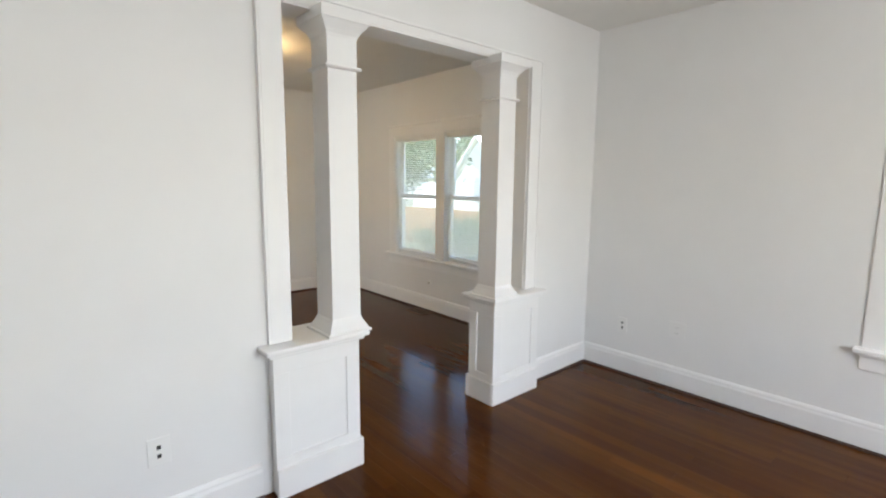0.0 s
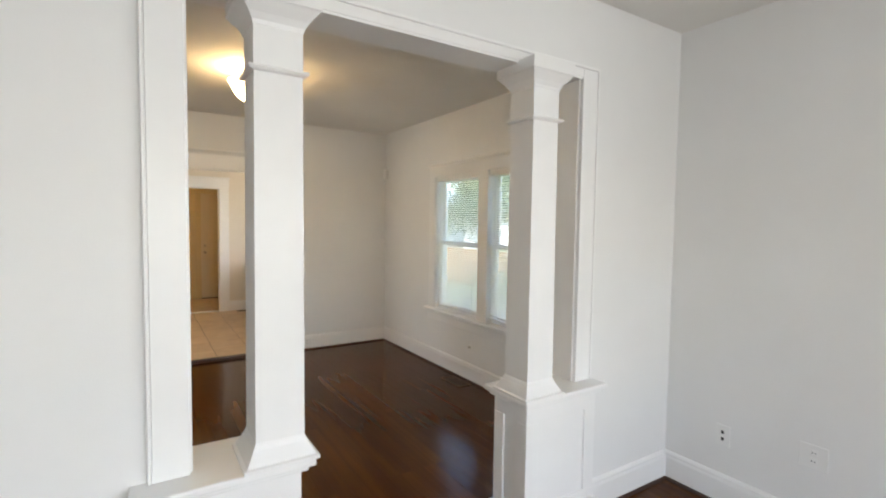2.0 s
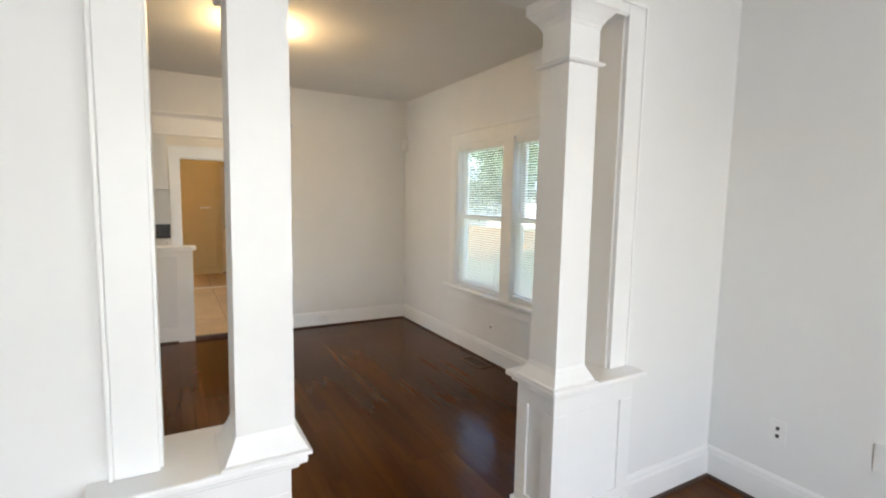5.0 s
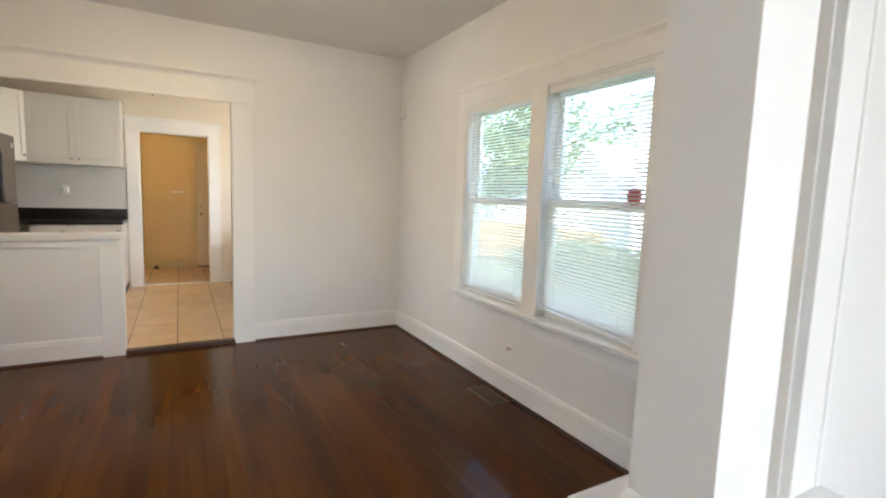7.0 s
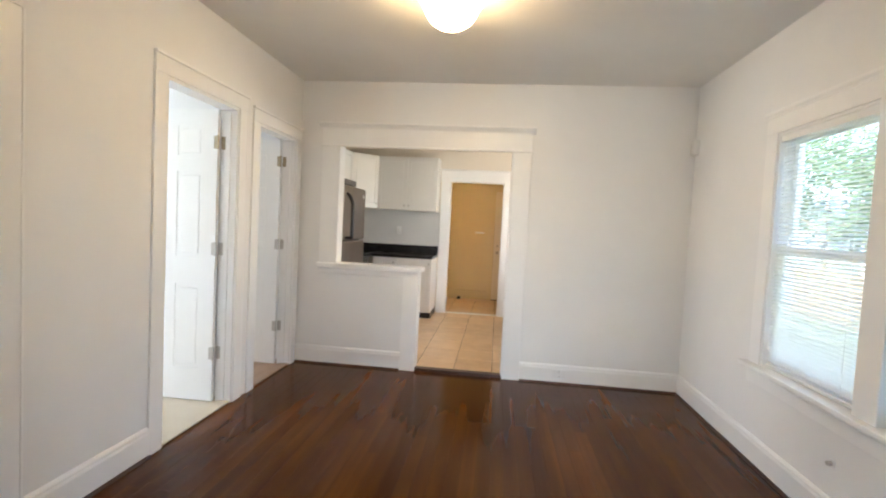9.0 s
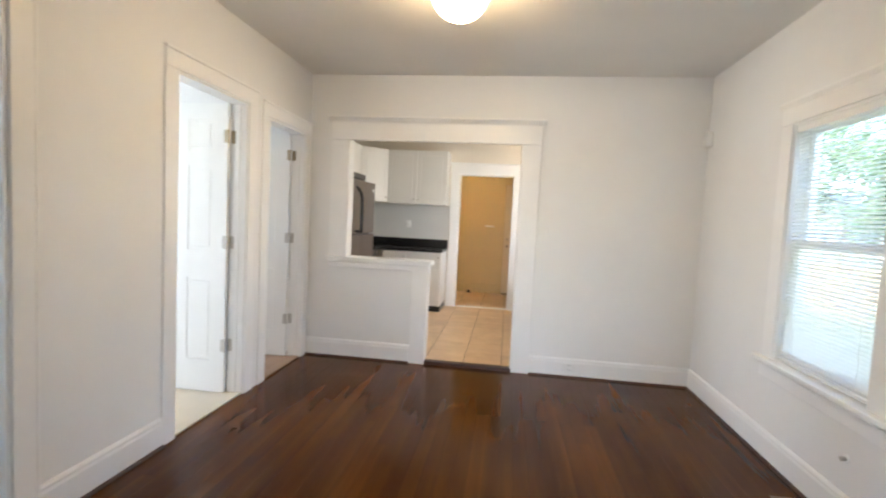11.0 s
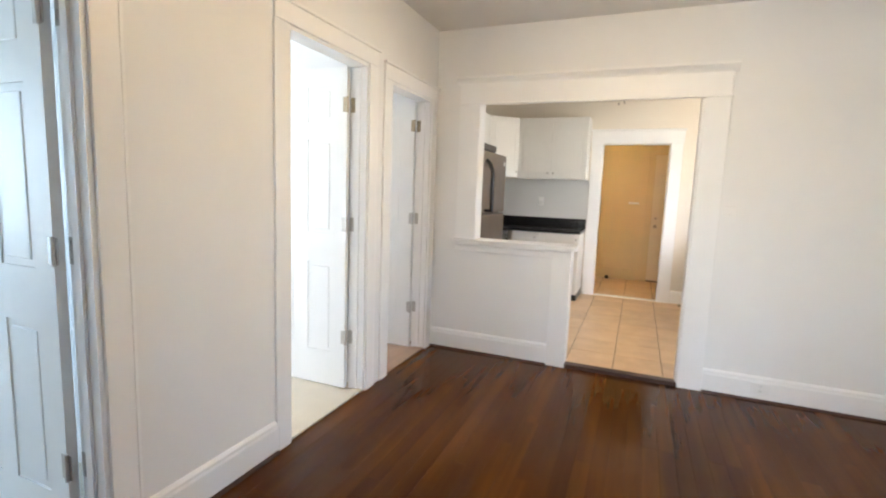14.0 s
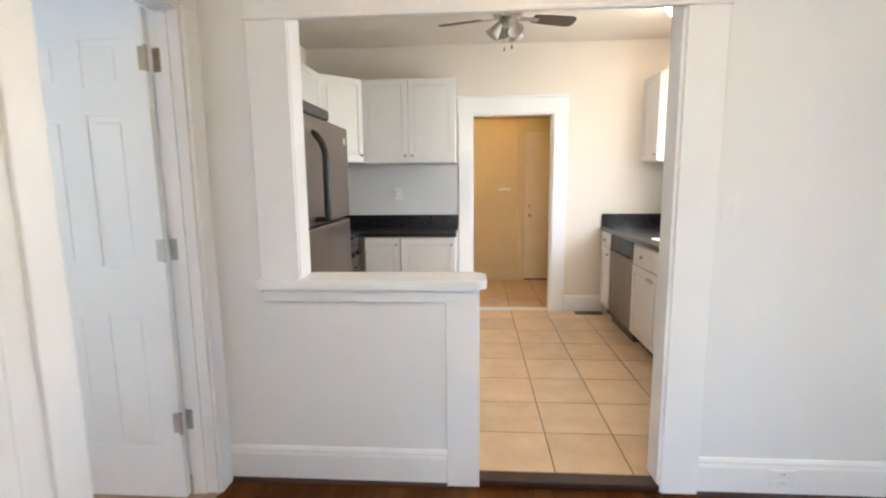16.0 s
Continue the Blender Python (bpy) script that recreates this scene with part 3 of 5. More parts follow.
# ---- colonnade ----
def pedestal(x0, x1, side):
    """A panelled pedestal with its moulded cap and a square column on it. side is the end that faces the passage."""
    y0, y1, zt = 2.318, 2.555, 0.706
    c = thing("column", ((x0 + x1) / 2, 2.43, 0), "white square column on a panelled pedestal in the colonnade", "column", "colonnade columns")
    part("pedestal_core", solid(x0 + 0.010, x1 - 0.010, y0 + 0.010, y1 - 0.010, 0, zt), TRIM, c)
    for z0, z1, tag in ((0.0, 0.20, "bottom_rail"), (zt - 0.085, zt, "top_rail")):
        part(tag, solid(x0, x1, y0, y0 + 0.011, z0, z1, bevel=0.002), TRIM, c)
        part(tag, solid(x0, x1, y1 - 0.011, y1, z0, z1, bevel=0.002), TRIM, c)
    for u0, u1 in ((x0, x0 + 0.075), (x1 - 0.075, x1)):
        part("stile", solid(u0, u1, y0, y0 + 0.011, 0.20, zt - 0.085, bevel=0.002), TRIM, c)
        part("stile", solid(u0, u1, y1 - 0.011, y1, 0.20, zt - 0.085, bevel=0.002), TRIM, c)
    e0, e1 = (x1 - 0.010, x1 + 0.001) if side > 0 else (x0 - 0.001, x0 + 0.010)
    for a, b, z0, z1 in ((y0 + 0.001, y1 - 0.001, 0, 0.20), (y0 + 0.001, y1 - 0.001, zt - 0.085, zt), (y0 + 0.001, y0 + 0.07, 0.20, zt - 0.085), (y1 - 0.07, y1 - 0.001, 0.20, zt - 0.085)):
        part("end_frame", solid(e0, e1, a, b, z0, z1, bevel=0.002), TRIM, c)
    for f in (y0 - 0.014, y1):
        bz = bmesh.new()
        box(bz, x0 - (0.014 if side < 0 else 0), x1 + (0.014 if side > 0 else 0), f, f + 0.014, 0, 0.155, 0.004)
        part("plinth", bz, TRIM, c)
    pe = (x1 + 0.001, x1 + 0.015) if side > 0 else (x0 - 0.015, x0 - 0.001)
    part("plinth", solid(pe[0], pe[1], y0, y1, 0, 0.1548, bevel=0.004), TRIM, c)
    cap = bmesh.new()
    box(cap, x0 - 0.042, x1 + 0.042, y0 - 0.042, y1 + 0.042, 0.722, 0.748, 0.007)
    box(cap, x0 - 0.022, x1 + 0.022, y0 - 0.022, y1 + 0.022, 0.702, 0.7225, 0.006)
    part("pedestal_cap", cap, TRIM, c, "moulded white pedestal cap")
    cx = x1 - 0.068 if side > 0 else x0 + 0.078
    cy, r = 2.398, 0.080
    part("base_flare", loft([(0.747, 0.122), (0.758, 0.122), (0.762, 0.112), (0.784, 0.100), (0.806, 0.088), (0.820, r + 0.003), (0.826, r)], cx, cy), TRIM, c)
    part("shaft", loft([(0.824, r), (2.035, r - 0.003)], cx, cy), TRIM, c)
    part("neck_band", loft([(2.030, r), (2.033, r + 0.012), (2.040, r + 0.017), (2.047, r + 0.012), (2.050, r)], cx, cy), TRIM, c)
    part("necking", loft([(2.049, r - 0.002), (2.175, r - 0.002)], cx, cy), TRIM, c)
    part("capital", loft([(2.173, r), (2.186, r + 0.003), (2.205, r + 0.014), (2.225, r + 0.032), (2.238, r + 0.042), (2.242, r + 0.048), (2.292, r + 0.048)], cx, cy), TRIM, c)
    return c


pedestal(1.330, 1.785, 1)
pedestal(2.827, 3.300, -1)
col = thing("doorway_3", (2.3, 2.46, 0.75), "white cased colonnade opening between two rooms", "cased opening", kind="structure")
for f0, f1 in ((2.373, 2.395), (2.525, 2.547)):
    part("casing", solid(1.348, 1.452, f0, f1, 0.749, 2.335, bevel=0.003), TRIM, col)
    part("casing", solid(3.208, 3.312, f0, f1, 0.749, 2.335, bevel=0.003), TRIM, col)
    part("head_casing", solid(1.452, 3.208, f0, f1, 2.292, 2.335, bevel=0.003), TRIM, col)
    part("casing_band", solid(1.336, 1.3475, f0 - 0.004, f1 + 0.004, 0.749, 2.345, bevel=0.003), TRIM, col)
    part("casing_band", solid(3.3125, 3.324, f0 - 0.004, f1 + 0.004, 0.749, 2.345, bevel=0.003), TRIM, col)
    part("casing_band", solid(1.348, 3.312, f0 - 0.006, f1 + 0.006, 2.3355, 2.349, bevel=0.003), TRIM, col)
part("jamb", solid(1.448, 1.460, 2.395, 2.525, 0.749, 2.29), TRIM, col)
part("jamb", solid(3.200, 3.212, 2.395, 2.525, 0.749, 2.29), TRIM, col)
part("soffit", solid(1.460, 3.200, 2.3735, 2.5465, 2.282, 2.2915, bevel=0.002), TRIM, col)


# ---- windows of the east wall ----
def paired_window(n, y0, y1, z0, z1, label, detail=True):
    """Two double-hung windows side by side in one casing."""
    w = thing("window_%d" % n, (4.12, (y0 + y1) / 2, z0), label, "window", kind="structure")
    xf, ym = 4.065, (y0 + y1) / 2 - 0.022
    c = 0.118
    part("casing", solid(xf - 0.010, xf, y0 - c, y0, z0 + 0.02, z1, bevel=0.003), TRIM, w)
    part("casing", solid(xf - 0.010, xf, y1, y1 + c, z0 + 0.02, z1, bevel=0.003), TRIM, w)
    part("head_casing", solid(xf - 0.012, xf, y0 - c, y1 + c, z1, z1 + 0.10, bevel=0.003), TRIM, w)
    cr = [(0, z1 + 0.10), (0.013, z1 + 0.10), (0.016, z1 + 0.112), (0.024, z1 + 0.126), (0.026, z1 + 0.140), (0, z1 + 0.140)]
    part("head_crown", extrude_profile(cr, (xf, y0 - c - 0.02), (xf, y1 + c + 0.02), (-1, 0)), TRIM, w)
    part("window_sill", solid(xf - 0.062, xf + 0.075, y0 - c - 0.03, y1 + c + 0.03, z0 - 0.008, z0 + 0.02, bevel=0.006), TRIM, w, "white painted window stool")
    part("apron", solid(xf - 0.018, xf, y0 - c, y1 + c, z0 - 0.108, z0 - 0.008, bevel=0.003), TRIM, w)
    part("apron_moulding", solid(xf - 0.032, xf, y0 - c - 0.005, y1 + c + 0.005, z0 - 0.026, z0 - 0.009, bevel=0.005), TRIM, w)
    part("mullion", solid(xf - 0.018, xf + 0.13, ym - 0.072, ym + 0.072, z0 + 0.02, z1, bevel=0.003), TRIM, w)
    part("jamb", solid(xf, xf + 0.148, y0 - 0.001, y0 + 0.016, z0 + 0.02, z1), TRIM, w)
    part("jamb", solid(xf, xf + 0.148, y1 - 0.016, y1 + 0.001, z0 + 0.02, z1), TRIM, w)
    part("jamb", solid(xf, xf + 0.148, y0 + 0.016, y1 - 0.016, z1 - 0.016, z1 + 0.001), TRIM, w)
    part("outer_sill", solid(xf + 0.075, xf + 0.19, y0, y1, z0 - 0.03, z0 + 0.012, bevel=0.003), TRIM, w)
    zm = 1.345
    for a, b in ((y0 + 0.016, ym - 0.072), (ym + 0.072, y1 - 0.016)):
        for p, q, sx, tag in ((zm - 0.018, z1 - 0.016, xf + 0.088, "upper_sash"), (z0 + 0.02, zm + 0.018, xf + 0.052, "lower_sash")):
            s = bmesh.new()
            st = 0.040
            box(s, sx, sx + 0.034, a, a + st, p, q, 0.003)
            box(s, sx, sx + 0.034, b - st, b, p, q, 0.003)
            box(s, sx, sx + 0.034, a + st, b - st, p, p + (0.036 if tag == "upper_sash" else 0.065), 0.003)
            box(s, sx, sx + 0.034, a + st, b - st, q - (0.036 if tag == "lower_sash" else 0.05), q, 0.003)
            sash = part(tag, s, TRIM, w)
            pane = part("pane", solid(sx + 0.014, sx + 0.019, a + st - 0.004, b - st + 0.004, p + 0.03, q - 0.03), GLASS, sash)
            pane.visible_shadow = False
    return w, ym


win1, mid1 = paired_window(1, 3.455, 5.15, 0.605, 2.06, "white painted pair of double-hung windows with blinds")
win2, mid2 = paired_window(2, -1.25, 0.50, 0.58, 2.02, "white painted pair of double-hung windows in the front room")


def blind(y0, y1, drop, tilt):
    """A vinyl mini blind, its slats open; the bottom rail hangs a little crooked by tilt."""
    x, top = 4.094, 2.040
    b = thing("window_blind", (x, (y0 + y1) / 2, drop), "white vinyl mini blind lowered with open slats", "blind", "window blinds")
    part("headrail", solid(x - 0.024, x + 0.014, y0 - 0.003, y1 + 0.003, top - 0.036, top + 0.0035, bevel=0.002), PLASTIC, b)
    count = int((top - 0.05 - drop) / 0.0215)
    me = None
    for i in range(count):
        z = top - 0.05 - i * 0.0215
        k = i / count
        if me is None:
            s = bmesh.new()
            rows = []
            for d, h in ((-0.0116, -0.0070), (-0.004, -0.0016), (0.0042, 0.0030), (0.0116, 0.0064)):
                rows.append([s.verts.new((x + d, yy, z + h)) for yy in (y0 + 0.004, y1 - 0.004)])
            for p, q in zip(rows, rows[1:]):
                s.faces.new([p[0], p[1], q[1], q[0]])
            o = part("slat", s, SLAT, b, "", True)
            me, base = o.data, o.location.copy()
        else:
            o = new("slat", me)
            o.parent = b
            o.location = base - Vector((0, 0, i * 0.0215))
        o.rotation_euler = (radians(tilt) * k ** 3, 0, 0)
    r = bmesh.new()
    box(r, x - 0.012, x + 0.012, y0 + 0.002, y1 - 0.002, drop - 0.010, drop + 0.006, 0.003)
    bmesh.ops.rotate(r, verts=r.verts, cent=(x, (y0 + y1) / 2, drop), matrix=Matrix.Rotation(radians(tilt), 3, "X"))
    part("bottom_rail", r, PLASTIC, b)
    for f in (0.16, 0.84):
        yy = y0 + (y1 - y0) * f
        cb = bmesh.new()
        rod(cb, (x - 0.0135, yy, drop), (x - 0.0135, yy, top - 0.02), 0.0009, 5)
        part("ladder_cord", cb, SLAT, b)
    wb = bmesh.new()
    rod(wb, (x - 0.02, y1 - 0.07, top - 0.62), (x - 0.02, y1 - 0.07, top - 0.03), 0.0032, 6)
    part("tilt_wand", wb, PLASTIC, b)
    return b


blind(mid1 + 0.076, 5.130, 0.641, -0.3)
blind(3.475, mid1 - 0.076, 0.660, 2.9)

# alarm sign on the glass
sg = thing("alarm_sign", (4.112, 3.568, 1.37), "small red and white octagonal sign on the window glass", "sign")
def octagon(r, x, cy, cz):
    bm = bmesh.new()
    rr = [[bm.verts.new((xx, cy + r * math.cos(math.pi / 8 + i * math.pi / 4), cz + r * math.sin(math.pi / 8 + i * math.pi / 4))) for i in range(8)] for xx in (x, x + 0.003)]
    bm.faces.new(rr[0])
    bm.faces.new(rr[1][::-1])
    for i in range(8):
        bm.faces.new([rr[0][i], rr[0][(i + 1) % 8], rr[1][(i + 1) % 8], rr[1][i]])
    bmesh.ops.recalc_face_normals(bm, faces=bm.faces)
    return bm
part("sign_plate", octagon(0.047, 4.109, 3.568, 1.398), SIGNRED, sg)
for k, hw in ((-0.011, 0.036), (0.011, 0.036)):
    part("sign_bar", solid(4.1065, 4.1085, 3.568 - hw, 3.568 + hw, 1.398 + k - 0.006, 1.398 + k + 0.006), SIGNWHITE, sg, "white bar")

# ---- dining room fixtures ----
lx, ly = 2.08, 4.60
lamp = thing("ceiling_light", (lx, ly, 2.44), "lit semi-flush ceiling light with an alabaster glass bowl", "ceiling light")
part("ceiling_plate", loft([(2.676, 0.035), (2.680, 0.060), (2.690, 0.068), (2.700, 0.068)], lx, ly, 24, 0), NICKEL, lamp, "nickel ceiling plate", True)
sb = bmesh.new()
rod(sb, (lx, ly, 2.45), (lx, ly, 2.68), 0.008)
part("stem", sb, NICKEL, lamp)
for k in range(3):
    a = radians(30 + 120 * k)
    hb = bmesh.new()
    rod(hb, (lx + 0.03 * math.cos(a), ly + 0.03 * math.sin(a), 2.678), (lx + 0.155 * math.cos(a), ly + 0.155 * math.sin(a), 2.607), 0.004, 6)
    part("arm", hb, NICKEL, lamp)
part("glass_bowl", loft([(2.452, 0.012), (2.455, 0.040), (2.466, 0.078), (2.490, 0.112), (2.520, 0.134), (2.555, 0.150), (2.585, 0.166), (2.600, 0.178), (2.606, 0.176), (2.600, 0.168), (2.58, 0.10)], lx, ly, 32, 0), BOWL, lamp, "glowing alabaster glass bowl", True)
fb = bmesh.new()
ball(fb, (lx, ly, 2.447), 0.011, 10)
ball(fb, (lx, ly, 2.433), 0.006, 8)
part("finial", fb, NICKEL, lamp)

sen = thing("motion_detector", (4.045, 6.36, 2.11), "small white motion detector on the wall by the corner", "sensor")
part("housing", solid(4.012, 4.064, 6.315, 6.380, 2.105, 2.235, bevel=0.010), PLASTIC, sen)
part("lens", solid(4.007, 4.014, 6.325, 6.370, 2.120, 2.165, bevel=0.003), SLAT, sen)


def wall_plate(name, at, normal, kind, label, wide=0.075, high=0.118):
    """An outlet, a switch or a blank plate on a wall."""
    n = Vector(normal)
    m = Matrix.Translation(at) @ n.to_track_quat("Y", "Z").to_matrix().to_4x4()
    p = thing(name, at, label, "outlet" if kind == "outlet" else "switch" if kind == "switch" else "wall plate")
    part("plate", solid(-wide / 2, wide / 2, 0.0005, 0.006, -high / 2, high / 2, bevel=0.002, m=m), PLASTIC, p)
    if kind == "outlet":
        for z in (-0.02, 0.02):
            part("socket", solid(-0.016, 0.016, 0.005, 0.0075, z - 0.014, z + 0.014, bevel=0.001, m=m), PLASTIC, p)
            for x in (-0.006, 0.006):
                part("slot", solid(x - 0.0012, x + 0.0012, 0.007, 0.0079, z - 0.005, z + 0.005, m=m), SLOT, p)
    elif kind == "switch":
        part("toggle", solid(-0.005, 0.005, 0.005, 0.016, -0.010, 0.012, bevel=0.001, m=m), PLASTIC, p)
    elif kind == "dots":
        for z in (-0.019, 0.019):
            part("socket", solid(-0.008, 0.008, 0.005, 0.0085, z - 0.009, z + 0.009, bevel=0.002, m=m), SLOT, p, "dark socket")
    elif kind == "jack":
        part("jack", solid(-0.008, 0.008, 0.005, 0.010, -0.022, 0.022, bevel=0.002, m=m), SLOT, p)
    return p


wall_plate("outlet", (4.065, 2.055, 0.393), (-1, 0, 0), "dots", "white wall plate with dark sockets low on the wall", 0.075, 0.118)
wall_plate("outlet", (4.065, 1.631, 0.45), (-1, 0, 0), "outlet", "white duplex outlet plate low on the wall", 0.115, 0.118)
wall_plate("outlet", (0.87, 2.395, 0.394), (0, -1, 0), "dots", "white outlet plate with dark sockets", 0.085, 0.12)
wall_plate("light_switch", (2.725, 6.41, 1.29), (0, -1, 0), "switch", "white light switch beside the kitchen opening")
wall_plate("outlet", (3.02, 6.391, 0.095), (0, -1, 0), "outlet", "white outlet set sideways in the baseboard", 0.118, 0.075)
jk = thing("cable_jack", (4.065, 4.465, 0.34), "small metal cable stub poking from the wall", "cable jack")
jb = bmesh.new()
rod(jb, (4.067, 4.465, 0.34), (4.040, 4.465, 0.34), 0.011, 12)
part("stub", jb, NICKEL, jk)
jb = bmesh.new()
rod(jb, (4.0645, 4.465, 0.34), (4.0605, 4.465, 0.34), 0.022, 16)
part("ring", jb, PLASTIC, jk)


def register(x0, x1, y0, y1, z, label):
    r = thing("floor_vent", ((x0 + x1) / 2, (y0 + y1) / 2, z), label, "floor vent", "floor vents")
    fr = bmesh.new()
    b = 0.018
    box(fr, x0, x1, y0, y0 + b, z, z + 0.005, 0.0015)
    box(fr, x0, x1, y1 - b, y1, z, z + 0.005, 0.0015)
    box(fr, x0, x0 + b, y0 + b, y1 - b, z, z + 0.005, 0.0015)
    box(fr, x1 - b, x1, y0 + b, y1 - b, z, z + 0.005, 0.0015)
    part("frame", fr, VENT, r)
    # thin dark sheet: the shade of the hollow below, put in as colour
    part("duct", solid(x0 + b, x1 - b, y0 + b, y1 - b, z + 0.0006, z + 0.0012), SLOT, r)
    long_y = (y1 - y0) > (x1 - x0)
    n = 14
    for i in range(n):
        f = (i + 0.5) / n
        if long_y:
            yy = y0 + b + (y1 - y0 - 2 * b) * f
            part("louvre", solid(x0 + b, x1 - b, yy - 0.003, yy + 0.003, z + 0.001, z + 0.004), VENT, r)
        else:
            xx = x0 + b + (x1 - x0 - 2 * b) * f
            part("louvre", solid(xx - 0.003, xx + 0.003, y0 + b, y1 - b, z + 0.001, z + 0.004), VENT, r)


register(3.862, 4.012, 4.36, 4.68, 0.0008, "bronze metal floor register by the window wall")
register(2.70, 2.98, 9.20, 9.31, 0.0305, "dark metal register in the kitchen tile floor")


# ---- kitchen ----
def cabinet(name, m, wide, deep, z0, z1, doors, label, knobs, drawer=0.0, group="kitchen cabinets", kick=0.0):
    """A cabinet whose front lies in the plane y = 0 of m and faces -y; u runs along x from 0 to wide."""
    at = m @ Vector((wide / 2, deep / 2, z0))
    c = thing(name, at, label, "cabinet", group)
    part("body", solid(0.0, wide, 0.0, deep, z0 + kick, z1, bevel=0.002, m=m), CABINET, c)
    if kick:
        part("toe_kick", solid(0.002, wide - 0.002, 0.06, deep, z0, z0 + kick, m=m), BLACK, c)
    n, gap = doors, 0.004
    dz0, dz1 = z0 + kick + 0.015, z1 - 0.015
    w = (wide - 0.012 - gap * (n - 1)) / n
    for i in range(n):
        u0 = 0.006 + i * (w + gap)
        top = dz1
        if drawer:
            db = bmesh.new()
            box(db, u0, u0 + w, -0.019, 0.0, dz1 - drawer, dz1, 0.004, m)
            dr = part("drawer_front", db, CABINET, c)
            kb = bmesh.new()
            ball(kb, m @ Vector((u0 + w / 2, -0.034, dz1 - drawer / 2)), 0.013, 10)
            rod(kb, m @ Vector((u0 + w / 2, -0.018, dz1 - drawer / 2)), m @ Vector((u0 + w / 2, -0.032, dz1 - drawer / 2)), 0.005, 8)
            part("knob", kb, NICKEL, dr)
            top = dz1 - drawer - 0.006
        f = 0.052
        bm = wall_mesh("y", -0.021, -0.0005, u0, u0 + w, dz0, top, [(u0 + f, u0 + w - f, dz0 + f, top - f)])
        bmesh.ops.transform(bm, matrix=m, verts=bm.verts)
        d = part("door", bm, CABINET, c)
        pb = solid(u0 + f - 0.001, u0 + w - f + 0.001, -0.014, -0.001, dz0 + f - 0.001, top - f + 0.001)
        box(pb, u0 + f + 0.012, u0 + w - f - 0.012, -0.0195, -0.0135, dz0 + f + 0.012, top - f - 0.012, 0.004)
        bmesh.ops.transform(pb, matrix=m, verts=pb.verts)
        part("panel", pb, CABINET, d)
        side = knobs[i]
        if side:
            kx = u0 + 0.032 if side[0] == "l" else u0 + w - 0.032
            kz = dz0 + 0.055 if side[1] == "b" else top - 0.055
            kb = bmesh.new()
            ball(kb, m @ Vector((kx, -0.040, kz)), 0.0135, 10)
            rod(kb, m @ Vector((kx, -0.020, kz)), m @ Vector((kx, -0.036, kz)), 0.0055, 8)
            part("knob", kb, NICKEL, d, "round nickel knob")
    return c


KZ = 0.030
# wall cabinets on the north wall, the diagonal corner one and the one over the refrigerator
cabinet("wall_cabinet", pose(0.568, 9.03, 0), 0.906, 0.318, 1.59, 2.385, 2, "white raised-panel wall cabinet with two doors", ("rb", "lb"))
ang = math.degrees(math.atan2(9.03 - 8.715, 0.566 - 0.25))
cabinet("wall_cabinet", pose(0.252, 8.718, 0, 0, 0, ang), 0.446, 0.20, 1.60, 2.385, 1, "white diagonal corner wall cabinet with one door", ("rb",))
cabinet("wall_cabinet", pose(0.25, 6.66, 0, 0, 0, 90), 0.96, 0.318, 1.93, 2.385, 2, "white wall cabinet above the refrigerator", ("rb", "lb"))
cabinet("wall_cabinet", pose(0.25, 7.625, 0, 0, 0, 90), 1.085, 0.318, 1.60, 2.385, 2, "white raised-panel wall cabinet over the range", ("rb", "lb"))
cabinet("wall_cabinet", pose(3.35, 9.345, 0, 0, 0, -90), 0.42, 0.298, 1.57, 2.385, 1, "white wall cabinet beside the sink window", ("rb",))
# base cabinets
cabinet("base_cabinet", pose(0.62, 8.745, 0), 0.34, 0.60, KZ, 0.898, 1, "white base cabinet with one raised-panel door", ("rt",), kick=0.09)
cabinet("base_cabinet", pose(0.964, 8.745, 0), 0.515, 0.60, KZ, 0.898, 1, "white base cabinet beside the hall doorway", ("rt",), kick=0.09)
cabinet("base_cabinet", pose(2.99, 9.345, 0, 0, 0, -90), 0.33, 0.655, KZ, 0.898, 1, "narrow white base cabinet with a drawer", ("rt",), 0.14, kick=0.09)
cabinet("base_cabinet", pose(2.99, 8.355, 0, 0, 0, -90), 0.90, 0.655, KZ, 0.898, 2, "white sink base cabinet with false drawer fronts", ("rt", "lt"), 0.16, kick=0.09)
cabinet("base_cabinet", pose(2.99, 7.45, 0, 0, 0, -90), 0.60, 0.655, KZ, 0.898, 1, "white base cabinet with a drawer", ("rt",), 0.14, kick=0.09)

wt = thing("countertop", (1.0, 9.03, 0.898), "black stone countertop with an upstand along the wall", "countertop", "countertops")
cb = bmesh.new()
box(cb, -0.068, 1.486, 8.715, 9.348, 0.8985, 0.936, 0.006)
part("slab", cb, STONE, wt)
part("upstand", solid(-0.068, 1.486, 9.322, 9.349, 0.9365, 1.062, bevel=0.003), STONE, wt)
part("upstand", solid(-0.069, -0.042, 8.40, 9.32, 0.9365, 1.062, bevel=0.003), STONE, wt)
part("slab", solid(-0.068, 0.600, 8.400, 8.714, 0.8985, 0.936, bevel=0.004), STONE, wt)
wt2 = thing("countertop", (3.30, 8.1, 0.898), "black stone countertop along the sink wall", "countertop", "countertops")
cb = bmesh.new()
box(cb, 2.955, 3.08, 6.80, 9.348, 0.8985, 0.936, 0.005)
box(cb, 3.50, 3.648, 6.80, 9.348, 0.8985, 0.936, 0.005)
box(cb, 3.0801, 3.4999, 8.22, 9.348, 0.8986, 0.9359)
box(cb, 3.0801, 3.4999, 6.80, 7.52, 0.8986, 0.9359)
part("slab", cb, STONE, wt2)
